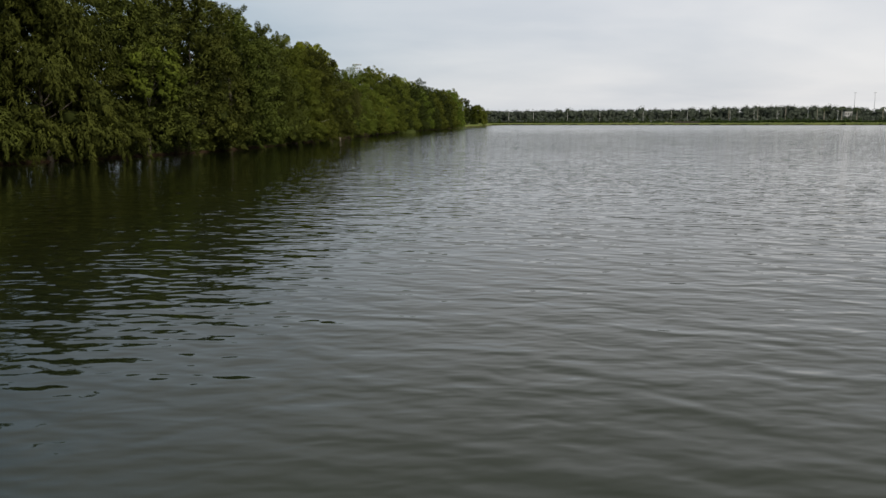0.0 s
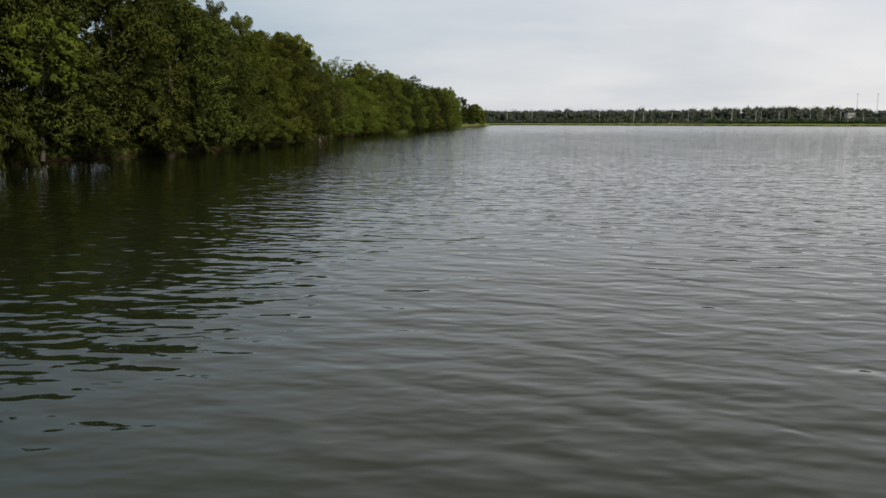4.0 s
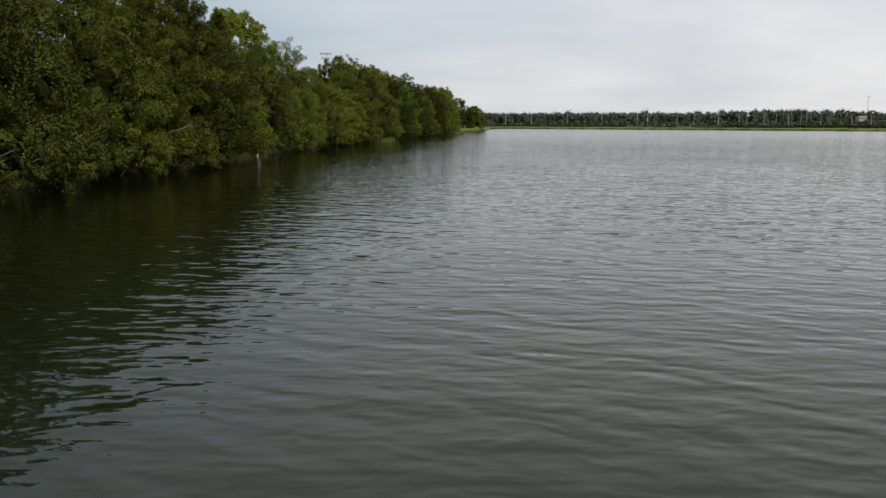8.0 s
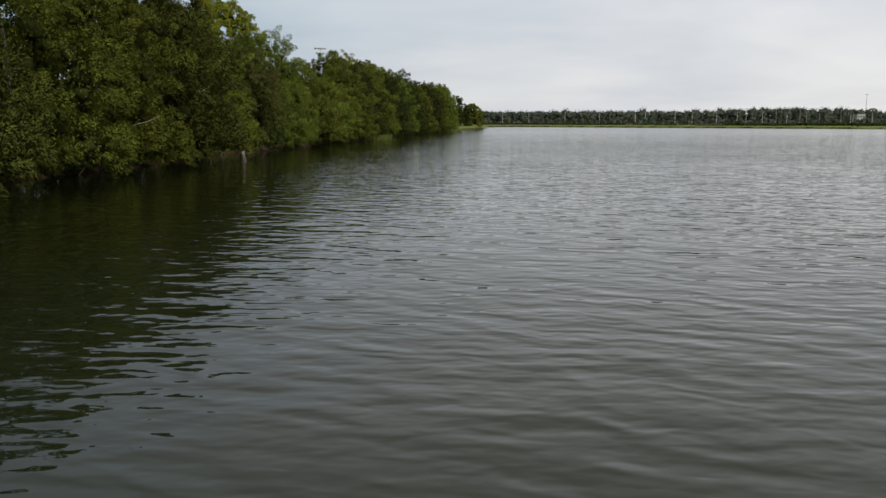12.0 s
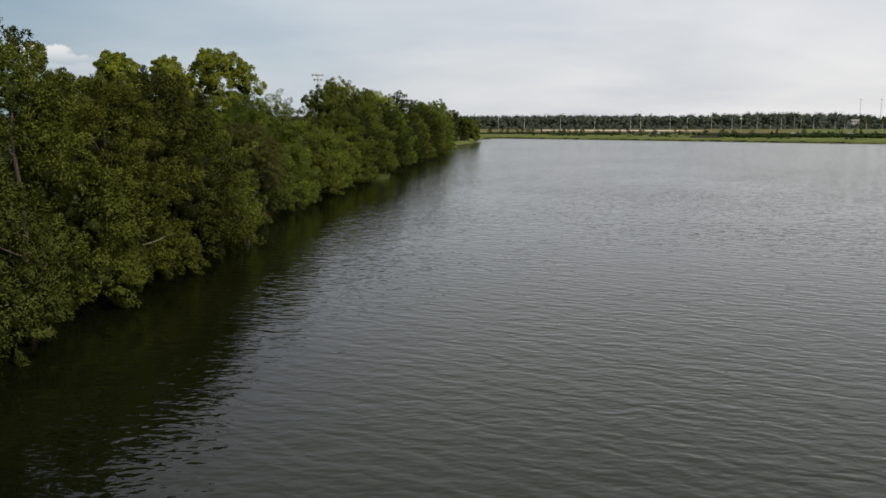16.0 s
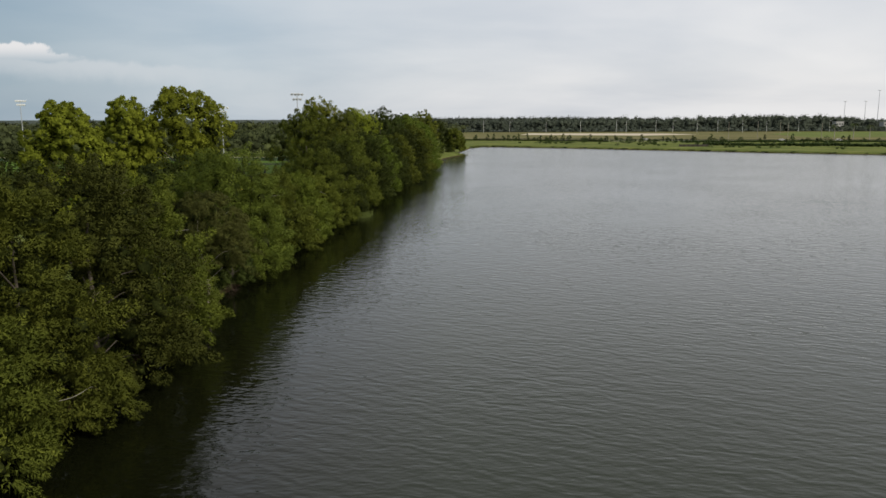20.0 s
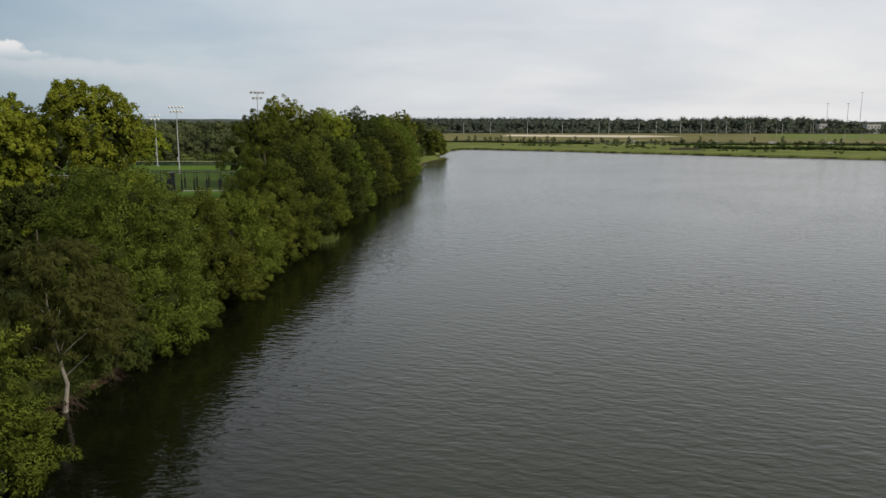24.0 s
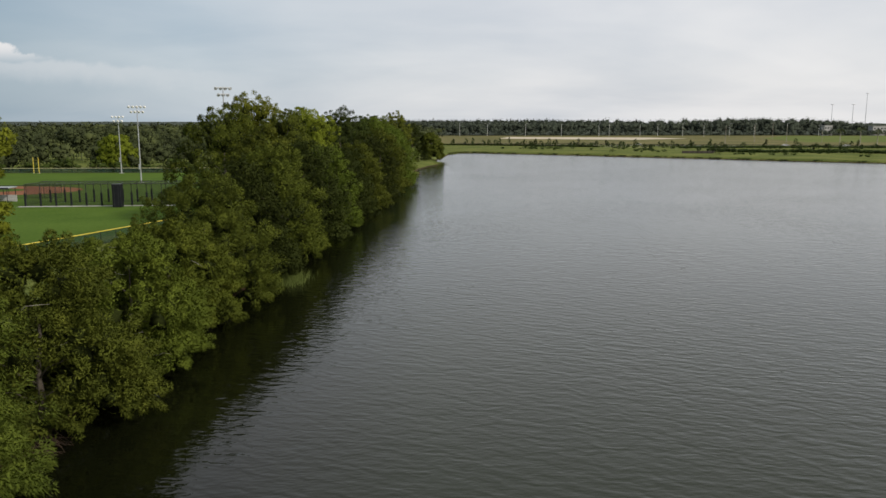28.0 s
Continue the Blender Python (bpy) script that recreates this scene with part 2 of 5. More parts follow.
def wave_heights():
    """Wave trains and the uneven chop between them."""
    g = bpy.data.node_groups.new("wave_heights", "ShaderNodeTree")
    g.interface.new_socket("Place", in_out="INPUT", socket_type="NodeSocketVector")
    g.interface.new_socket("Height", in_out="OUTPUT", socket_type="NodeSocketFloat")
    make, link = g.nodes.new, g.links.new
    start, end = make("NodeGroupInput"), make("NodeGroupOutput")
    height = None
    # scale, stretch along the crest, turn, weight, detail, bent
    for scale, stretch, turn, weight, detail, bent in ((0.38, 0.65, 40, 0.105, 2.0, 8.0), (0.70, 0.9, 12, 0.036, 1.5, 8.0), (0.80, 0.60, 42, 0.42, 1.2, 0), (2.1, 0.5, 30, 0.26, 1.6, 0), (1.2, 0.6, 104, 0.17, 1.0, 0), (4.6, 0.5, 12, 0.12, 1.0, 0), (1.15, 0.36, 36, 0.12, 1.4, -1), (2.6, 0.4, 24, 0.04, 1.0, -1)):
        mp = make("ShaderNodeMapping")
        mp.inputs["Rotation"].default_value = (0, 0, radians(turn))
        mp.inputs["Scale"].default_value = (stretch, 1.0, 1.0)
        link(start.outputs[0], mp.inputs["Vector"])
        if bent > 0:
            n = make("ShaderNodeTexWave")
            n.bands_direction = "Y"
            n.inputs["Distortion"].default_value, n.inputs["Detail Scale"].default_value = bent, 2.0
        else:
            n = make("ShaderNodeTexNoise")
            n.inputs["Roughness"].default_value, n.inputs["Distortion"].default_value = 0.5, 0.25
        n.inputs["Scale"].default_value, n.inputs["Detail"].default_value = scale, detail
        link(mp.outputs[0], n.inputs["Vector"])
        k = make("ShaderNodeMath")
        k.operation = "MULTIPLY_ADD"
        k.inputs[1].default_value, k.inputs[2].default_value = weight, 0
        top = n.outputs["Fac"]
        if bent < 0:
            # narrow peaked crests with flat troughs between them
            for kind, number in (("SUBTRACT", 0.5), ("ABSOLUTE", 0), ("MULTIPLY", -2.0)):
                peak = make("ShaderNodeMath")
                peak.operation = kind
                peak.inputs[1].default_value = number
                link(top, peak.inputs[0])
                top = peak.outputs[0]
        link(top, k.inputs[0])
        if height is not None:
            link(height.outputs[0], k.inputs[2])
        height = k
    link(height.outputs[0], end.inputs[0])
    return g


def water_material():
    m, make, link, b, _ = principled("lake_water", 0.04)
    b.inputs["IOR"].default_value = 1.333
    geo = make("ShaderNodeNewGeometry")
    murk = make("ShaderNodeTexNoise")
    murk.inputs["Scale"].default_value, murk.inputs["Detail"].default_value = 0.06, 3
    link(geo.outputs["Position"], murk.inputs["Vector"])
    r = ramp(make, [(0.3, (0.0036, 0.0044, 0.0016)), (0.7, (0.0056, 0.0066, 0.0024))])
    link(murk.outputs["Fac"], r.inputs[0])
    # calm and ruffled stretches
    gust = make("ShaderNodeTexNoise")
    gust.inputs["Scale"].default_value, gust.inputs["Detail"].default_value = 0.035, 2
    link(geo.outputs["Position"], gust.inputs["Vector"])
    amount = make("ShaderNodeMapRange")
    amount.inputs["From Min"].default_value, amount.inputs["From Max"].default_value = 0.35, 0.65
    amount.inputs["To Min"].default_value, amount.inputs["To Max"].default_value = 0.65, 1.0
    link(gust.outputs["Fac"], amount.inputs["Value"])
    split = make("ShaderNodeSeparateXYZ")
    link(geo.outputs["Position"], split.inputs[0])
    off = make("ShaderNodeMath")
    off.operation = "MULTIPLY_ADD"
    off.inputs[1].default_value = -0.085
    link(split.outputs[1], off.inputs[0])
    link(split.outputs[0], off.inputs[2])
    lee = make("ShaderNodeMapRange")
    lee.inputs["From Min"].default_value, lee.inputs["From Max"].default_value = -22, -15.5
    lee.inputs["To Min"].default_value, lee.inputs["To Max"].default_value = 0.36, 1.0
    beside = make("ShaderNodeMath")
    beside.operation = "MULTIPLY_ADD"
    beside.inputs[1].default_value = -0.05
    link(split.outputs[1], beside.inputs[0])
    link(split.outputs[0], beside.inputs[2])
    link(beside.outputs[0], lee.inputs["Value"])
    reach = make("ShaderNodeMapRange")
    reach.inputs["From Min"].default_value, reach.inputs["From Max"].default_value = 90, 300
    reach.inputs["To Min"].default_value, reach.inputs["To Max"].default_value = 1.05, 0.64
    link(split.outputs[1], reach.inputs["Value"])
    # fine ripples, too small to model, roughen the open water
    ruffle = make("ShaderNodeMapRange")
    ruffle.inputs["From Min"].default_value, ruffle.inputs["From Max"].default_value = 80, 320
    ruffle.inputs["To Min"].default_value, ruffle.inputs["To Max"].default_value = 0.008, 0.145
    link(split.outputs[1], ruffle.inputs["Value"])
    # gloss cut beside the bank to darken the trees' reflection, with slight added roughness
    bank_blur = make("ShaderNodeMapRange")
    bank_blur.inputs["From Min"].default_value, bank_blur.inputs["From Max"].default_value = -28, -22
    bank_blur.inputs["To Min"].default_value, bank_blur.inputs["To Max"].default_value = 0.04, 0.0
    link(off.outputs[0], bank_blur.inputs["Value"])
    bank_gloss = make("ShaderNodeMapRange")
    bank_gloss.inputs["From Min"].default_value, bank_gloss.inputs["From Max"].default_value = -28, -23
    bank_gloss.inputs["To Min"].default_value, bank_gloss.inputs["To Max"].default_value = 0.30, 0.5
    link(off.outputs[0], bank_gloss.inputs["Value"])
    link(bank_gloss.outputs[0], b.inputs["Specular IOR Level"])
    dull = make("ShaderNodeMath")
    dull.operation = "ADD"
    open_water = make("ShaderNodeMapRange")
    open_water.inputs["From Min"].default_value, open_water.inputs["From Max"].default_value = -22, -6
    open_water.inputs["To Min"].default_value = 0.12
    link(off.outputs[0], open_water.inputs["Value"])
    ripple = make("ShaderNodeMath")
    ripple.operation = "MULTIPLY"
    link(ruffle.outputs[0], ripple.inputs[0])
    link(open_water.outputs[0], ripple.inputs[1])
    link(ripple.outputs[0], dull.inputs[0])
    link(bank_blur.outputs[0], dull.inputs[1])
    link(dull.outputs[0], b.inputs["Roughness"])
    # body colour darkened to brown under the trees for their shade, green further out
    bank_shade = make("ShaderNodeMapRange")
    bank_shade.inputs["From Min"].default_value, bank_shade.inputs["From Max"].default_value = -10.5, -1
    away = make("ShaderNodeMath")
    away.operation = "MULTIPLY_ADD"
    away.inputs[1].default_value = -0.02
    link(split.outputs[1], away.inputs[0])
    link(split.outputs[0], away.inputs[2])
    link(away.outputs[0], bank_shade.inputs["Value"])
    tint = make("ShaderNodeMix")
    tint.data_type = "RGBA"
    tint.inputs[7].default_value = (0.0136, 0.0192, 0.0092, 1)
    link(bank_shade.outputs[0], tint.inputs[0])
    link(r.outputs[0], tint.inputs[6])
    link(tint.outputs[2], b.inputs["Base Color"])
    shelter, wind = make("ShaderNodeMath"), make("ShaderNodeMath")
    shelter.operation = wind.operation = "MULTIPLY"
    link(lee.outputs[0], shelter.inputs[0])
    link(reach.outputs[0], shelter.inputs[1])
    # the waves grow with the open reach of water
    fetch = make("ShaderNodeMapRange")
    fetch.inputs["From Min"].default_value, fetch.inputs["From Max"].default_value = -5, 9
    fetch.inputs["To Min"].default_value, fetch.inputs["To Max"].default_value = 1.0, 1.2
    link(split.outputs[0], fetch.inputs["Value"])
    grown = make("ShaderNodeMath")
    grown.operation = "MULTIPLY"
    link(shelter.outputs[0], grown.inputs[0])
    link(fetch.outputs[0], grown.inputs[1])
    link(grown.outputs[0], wind.inputs[0])
    link(amount.outputs[0], wind.inputs[1])
    # the slope of the waves from three neighbouring heights
    step = 0.03
    heights = []
    for offset in ((0, 0, 0), (step, 0, 0), (0, step, 0)):
        at = make("ShaderNodeVectorMath")
        at.operation = "ADD"
        at.inputs[1].default_value = offset
        link(geo.outputs["Position"], at.inputs[0])
        h = make("ShaderNodeGroup")
        h.node_tree = WAVES
        link(at.outputs[0], h.inputs[0])
        heights.append(h)
    lean = make("ShaderNodeCombineXYZ")
    for k in (0, 1):
        fall = make("ShaderNodeMath")
        fall.operation = "SUBTRACT"
        link(heights[0].outputs[0], fall.inputs[0])
        link(heights[k + 1].outputs[0], fall.inputs[1])
        slope = make("ShaderNodeMath")
        slope.operation = "MULTIPLY"
        link(fall.outputs[0], slope.inputs[0])
        link(wind.outputs[0], slope.inputs[1])
        if k == 1:
            # the wind comes over the far shore: the waves' lee faces are the steeper ones
            lee_face = make("ShaderNodeMath")
            lee_face.operation = "MULTIPLY"
            lee_face.inputs[1].default_value = 0.75
            link(slope.outputs[0], lee_face.inputs[0])
            steeper = make("ShaderNodeMath")
            steeper.operation = "MINIMUM"
            link(slope.outputs[0], steeper.inputs[0])
            link(lee_face.outputs[0], steeper.inputs[1])
            slope = steeper
        link(slope.outputs[0], lean.inputs[k])
    lean.inputs[2].default_value = step / WAVE
    steep = make("ShaderNodeVectorMath")
    steep.operation = "NORMALIZE"
    link(lean.outputs[0], steep.inputs[0])
    link(steep.outputs[0], b.inputs["Normal"])
    return m


WAVE = 0.108
WAVES = wave_heights()
M_WATER = water_material()
M_BARK = surface("grey_bark", (0.045, 0.036, 0.026), (0.13, 0.11, 0.085), 1.5, 14, 0.9, bump=0.6, depth=0.03)
M_PALE_BARK = surface("pale_bark", (0.20, 0.17, 0.13), (0.44, 0.40, 0.33), 1.2, 10, 0.85, bump=0.4)
M_ROOT = surface("reddish_root", (0.028, 0.017, 0.011), (0.095, 0.060, 0.040), 1.5, 16, 0.9, bump=0)
M_TWIG = surface("bare_twig", (0.22, 0.20, 0.17), (0.42, 0.39, 0.34), 2, 20, 0.85, bump=0)
LEAF = {
    "cypress": leaf_material("cypress_leaf", (0.039, 0.054, 0.010), (0.120, 0.148, 0.023), (0.212, 0.240, 0.037), 0.36),
    "feather": leaf_material("feathery_leaf", (0.026, 0.028, 0.008), (0.068, 0.072, 0.018), (0.115, 0.118, 0.03)),
    "olive": leaf_material("olive_leaf", (0.040, 0.054, 0.009), (0.124, 0.152, 0.022), (0.225, 0.256, 0.036), 0.36),
    "bright": leaf_material("bright_leaf", (0.034, 0.054, 0.009), (0.112, 0.150, 0.021), (0.21, 0.252, 0.038), 0.33),
    # browner than the cypress, and darkened to stand for shade on these trees
    "weeping": leaf_material("shaded_weeping_leaf", (0.025, 0.034, 0.008), (0.077, 0.094, 0.018), (0.145, 0.165, 0.031)),
    # dark oak green, lowered further to stand for shadow under the tall trees
    "dark": leaf_material("dark_leaf", (0.018, 0.027, 0.007), (0.048, 0.066, 0.014), (0.090, 0.112, 0.024)),
    "broad": leaf_material("broad_leaf", (0.072, 0.090, 0.010), (0.21, 0.248, 0.027), (0.37, 0.415, 0.052), 0.45),
    "sunny": leaf_material("sunny_leaf", (0.050, 0.066, 0.011), (0.165, 0.198, 0.028), (0.30, 0.335, 0.048), 0.36),
    "wood": leaf_material("woodland_leaf", (0.026, 0.031, 0.014), (0.050, 0.060, 0.024), (0.098, 0.110, 0.038), 0.1, 0.07, 0.3, 1.6),
    # greyed and lightened: distance haze is put into this leaf colour
    "far": leaf_material("hazy_far_leaf", (0.046, 0.057, 0.044), (0.060, 0.073, 0.054), (0.080, 0.094, 0.066), 0.08, 0.05, 0.12, 1.4),
    "hedge": leaf_material("hedge_leaf", (0.016, 0.028, 0.010), (0.036, 0.056, 0.016), (0.06, 0.09, 0.024), 0.15, 0.3),
    "palm": leaf_material("palm_leaf", (0.030, 0.042, 0.018), (0.06, 0.08, 0.03), (0.09, 0.11, 0.045), 0.15, 0.5),
    "reed": leaf_material("reed_leaf", (0.06, 0.075, 0.02), (0.11, 0.135, 0.035), (0.17, 0.18, 0.06), 0.2, 0.6),
}
# near-black green, so gaps between the boughs read as shade
M_CORE = surface("crown_shade", (0.012, 0.016, 0.004), (0.034, 0.042, 0.010), 2.0, 12, 0.95, bump=0.5, depth=0.06, gloss=0.05)
M_MEADOW = surface("green_meadow", (0.085, 0.115, 0.028), (0.15, 0.175, 0.05), 0.03, 0.7, 0.95, gloss=0.05)
M_GRASS = surface("mown_turf", (0.052, 0.096, 0.013), (0.090, 0.146, 0.023), 0.10, 2.5, 0.95, bump=0.2, gloss=0.05)
M_CLAY = surface("infield_clay", (0.21, 0.085, 0.045), (0.34, 0.15, 0.085), 0.2, 3, 0.95, gloss=0.05)
M_SAND = surface("pale_sand", (0.42, 0.36, 0.27), (0.60, 0.54, 0.43), 0.03, 0.6, 0.95, gloss=0.05)
M_DRY = surface("dry_meadow", (0.085, 0.088, 0.034), (0.185, 0.165, 0.070), 0.02, 0.5, 0.95, gloss=0.05)
M_ROAD = surface("grey_road", (0.16, 0.155, 0.15), (0.26, 0.25, 0.24), 0.1, 3, 0.9, gloss=0.05)
M_CONCRETE = surface("concrete", (0.32, 0.31, 0.30), (0.48, 0.47, 0.45), 0.4, 6, 0.85)
M_STEEL = surface("galvanised_steel", (0.40, 0.41, 0.42), (0.55, 0.56, 0.57), 1, 8, 0.45, 0.6, bump=0)
M_WHITE = surface("white_paint", (0.62, 0.62, 0.61), (0.80, 0.80, 0.79), 0.6, 6, 0.5, bump=0)
M_BLACK = surface("black_vinyl", (0.006, 0.007, 0.009), (0.016, 0.018, 0.021), 1, 8, 0.8, bump=0, gloss=0.2)
M_DARK_STEEL = surface("black_coated_steel", (0.015, 0.015, 0.016), (0.04, 0.04, 0.042), 1, 8, 0.45, 0.3, bump=0)
M_YELLOW = surface("yellow_plastic", (0.55, 0.42, 0.05), (0.72, 0.56, 0.09), 1, 8, 0.5, bump=0)
M_CREAM = surface("faded_plastic_cap", (0.48, 0.44, 0.24), (0.62, 0.57, 0.36), 1, 8, 0.6, bump=0)
M_LAMP_GLASS = surface("lamp_lens", (0.62, 0.65, 0.68), (0.82, 0.84, 0.86), 1, 8, 0.15, 0.2, bump=0)
M_DARK_GLASS = surface("dark_glass", (0.02, 0.025, 0.03), (0.04, 0.045, 0.05), 1, 8, 0.08, bump=0)
M_RUBBER = surface("tyre_rubber", (0.015, 0.015, 0.015), (0.03, 0.03, 0.03), 1, 8, 0.8, bump=0)
M_WOOD = surface("weathered_timber", (0.035, 0.030, 0.025), (0.085, 0.072, 0.058), 0.6, 8, 0.9, bump=0.3)


def mesh_screen(name, colour, cover):
    """Woven netting: threads of one colour with gaps between them."""
    m, make, link, b, out = principled(name, 0.8)
    b.inputs["Base Color"].default_value = (*colour, 1)
    t, mix = make("ShaderNodeBsdfTransparent"), make("ShaderNodeMixShader")
    mix.inputs[0].default_value = cover
    link(t.outputs[0], mix.inputs[1])
    link(b.outputs[0], mix.inputs[2])
    link(mix.outputs[0], out.inputs[0])
    return m


M_NET = mesh_screen("black_netting", (0.015, 0.015, 0.016), 0.13)
M_CHAIN = mesh_screen("green_chain_link", (0.02, 0.05, 0.03), 0.45)


def ground_material():
    m, make, link, b, _ = principled("grass_and_soil", 0.95)
    b.inputs["Specular IOR Level"].default_value = 0.05
    geo = make("ShaderNodeNewGeometry")
    split = make("ShaderNodeSeparateXYZ")
    link(geo.outputs["Position"], split.inputs[0])
    patch, fine = make("ShaderNodeTexNoise"), make("ShaderNodeTexNoise")
    patch.inputs["Scale"].default_value, fine.inputs["Scale"].default_value = 0.06, 2.5
    for n in (patch, fine):
        n.inputs["Detail"].default_value = 5
        link(geo.outputs["Position"], n.inputs["Vector"])
    add = make("ShaderNodeMath")
    add.operation = "ADD"
    link(patch.outputs["Fac"], add.inputs[0])
    link(fine.outputs["Fac"], add.inputs[1])
    half = make("ShaderNodeMath")
    half.operation = "MULTIPLY"
    half.inputs[1].default_value = 0.5
    link(add.outputs[0], half.inputs[0])
    grass = ramp(make, [(0.36, (0.056, 0.076, 0.018)), (0.5, (0.110, 0.134, 0.032)), (0.64, (0.175, 0.182, 0.054))])
    soil = ramp(make, [(0.34, (0.022, 0.014, 0.009)), (0.66, (0.066, 0.042, 0.025))])
    link(half.outputs[0], grass.inputs[0])
    link(half.outputs[0], soil.inputs[0])
    # bare soil shows on the cut bank at the waterline
    edge = make("ShaderNodeMath")
    edge.operation = "MULTIPLY_ADD"
    edge.inputs[1].default_value, edge.inputs[2].default_value = 0.5, -0.25
    link(fine.outputs["Fac"], edge.inputs[0])
    level = make("ShaderNodeMath")
    level.operation = "ADD"
    link(split.outputs[2], level.inputs[0])
    link(edge.outputs[0], level.inputs[1])
    cut = make("ShaderNodeMapRange")
    cut.inputs["From Min"].default_value, cut.inputs["From Max"].default_value = 0.12, 0.28
    link(level.outputs[0], cut.inputs["Value"])
    mix = make("ShaderNodeMix")
    mix.data_type = "RGBA"
    link(cut.outputs[0], mix.inputs[0])
    link(soil.outputs[0], mix.inputs[6])
    link(grass.outputs[0], mix.inputs[7])
    link(mix.outputs[2], b.inputs["Base Color"])
    bump = make("ShaderNodeBump")
    bump.inputs["Strength"].default_value, bump.inputs["Distance"].default_value = 0.5, 0.08
    link(fine.outputs["Fac"], bump.inputs["Height"])
    link(bump.outputs[0], b.inputs["Normal"])
    return m


M_GROUND = ground_material()

# ---- mesh helpers ----


def mesh_from(name, verts, faces, material, smooth=False):
    """A mesh from arrays; faces all have the same number of corners."""
    verts, faces = np.asarray(verts, np.float32), np.asarray(faces, np.int32)
    me = bpy.data.meshes.new(name)
    me.vertices.add(len(verts))
    me.vertices.foreach_set("co", verts.ravel())
    k = faces.shape[1]
    me.loops.add(faces.size)
    me.loops.foreach_set("vertex_index", faces.ravel())
    me.polygons.add(len(faces))
    me.polygons.foreach_set("loop_start", np.arange(0, faces.size, k, dtype=np.int32))
    if smooth:
        me.polygons.foreach_set("use_smooth", np.ones(len(faces), bool))
    me.update(calc_edges=True)
    me.materials.append(material)
    return me


def child(name, me, parent, label=""):
    ob = new(name, me)
    ob.parent = parent
    return tagged(ob, label)


def part(name, bm, material, parent, label=""):
    me = bpy.data.meshes.new(name)
    bm.to_mesh(me)
    bm.free()
    me.materials.append(material)
    return child(name, me, parent, label)


def thing(name, x, y, z, label, category, group="", kind=""):
    ob = new(name)
    ob.location = (x, y, z)
    return tagged(ob, label, category, group, kind)


def box(sx, sy, sz, at=(0, 0, 0), bevel=0.0, rz=0.0):
    """A box standing on at (its base's centre)."""
    bm = bmesh.new()
    bmesh.ops.create_cube(bm, size=1.0)
    bmesh.ops.scale(bm, vec=(sx, sy, sz), verts=bm.verts)
    if bevel:
        bmesh.ops.bevel(bm, geom=bm.edges[:], offset=bevel, segments=2, affect="EDGES", profile=0.6)
    bmesh.ops.transform(bm, matrix=Matrix.Translation((at[0], at[1], at[2] + sz / 2)) @ Matrix.Rotation(rz, 4, "Z"), verts=bm.verts)
    return bm


def tube_arrays(points, radii, sides=7):
    points, radii = np.asarray(points, float), np.asarray(radii, float)
    n = len(points)
    tangent = np.gradient(points, axis=0)
    tangent /= np.linalg.norm(tangent, axis=1)[:, None] + 1e-9
    ref = np.array([1.0, 0.3, 0.1]) if abs(tangent[0][2]) > 0.7 else np.array([0.0, 0.0, 1.0])
    a = np.cross(tangent, ref)
    a /= np.linalg.norm(a, axis=1)[:, None] + 1e-9
    b = np.cross(tangent, a)
    ang = np.linspace(0, 2 * math.pi, sides, endpoint=False)
    v = points[:, None] + radii[:, None, None] * (np.cos(ang)[None, :, None] * a[:, None] + np.sin(ang)[None, :, None] * b[:, None])
    i, j = np.meshgrid(np.arange(n - 1), np.arange(sides), indexing="ij")
    f = np.stack([i * sides + j, i * sides + (j + 1) % sides, (i + 1) * sides + (j + 1) % sides, (i + 1) * sides + j], -1).reshape(-1, 4)
    return v.reshape(-1, 3), f


def tube(name, points, radii, material, parent, label="", sides=7):
    v, f = tube_arrays(points, radii, sides)
    return child(name, mesh_from(name, v, f, material, True), parent, label)


def join_arrays(pieces):
    vs, fs, at = [], [], 0
    for v, f in pieces:
        vs.append(v)
        fs.append(np.asarray(f) + at)
        at += len(v)
    return np.concatenate(vs), np.concatenate(fs)


def unit(v):
    return v / (np.linalg.norm(v, axis=-1, keepdims=True) + 1e-9)


def leaves(rng, centres, sizes, per, length, width, droop=0.3, outward=None, spread=0.7, jitter=0.28, normals=None):
    """Pointed leaf sprays scattered through ellipsoid clumps: one three-cornered blade each."""
    n = len(centres)
    c = np.repeat(centres, per, 0)
    s = np.repeat(sizes, per, 0)
    d = unit(rng.normal(size=(n * per, 3)))
    if outward is not None:
        d = unit(d + spread * np.repeat(outward, per, 0))
    r = rng.uniform(0.25, 1.0, (n * per, 1)) ** 0.55
    r *= 1 + 0.22 * (rng.uniform(size=r.shape) < 0.12)
    p = c + d * r * s
    axis = unit(d * 0.6 + rng.normal(size=d.shape) * 0.6 + np.array([0, 0, -droop]))
    face = unit(d * 1.3 + rng.normal(size=d.shape) * jitter + np.array([0, 0, 0.45]))
    side = unit(np.cross(axis, face))
    ln = length * rng.uniform(0.6, 1.35, (len(p), 1))
    wd = width * rng.uniform(0.6, 1.35, (len(p), 1))
    v = np.stack([p - axis * ln * 0.45 - side * wd * 0.5, p - axis * ln * 0.3 + side * wd * 0.5, p + axis * ln * 0.55], 1)
    f = np.arange(len(p) * 3).reshape(-1, 3)
    if normals is not None:
        normals.append(np.repeat(unit(face + d + np.array([0, 0, 0.2])), 3, 0))
    return v.reshape(-1, 3), f


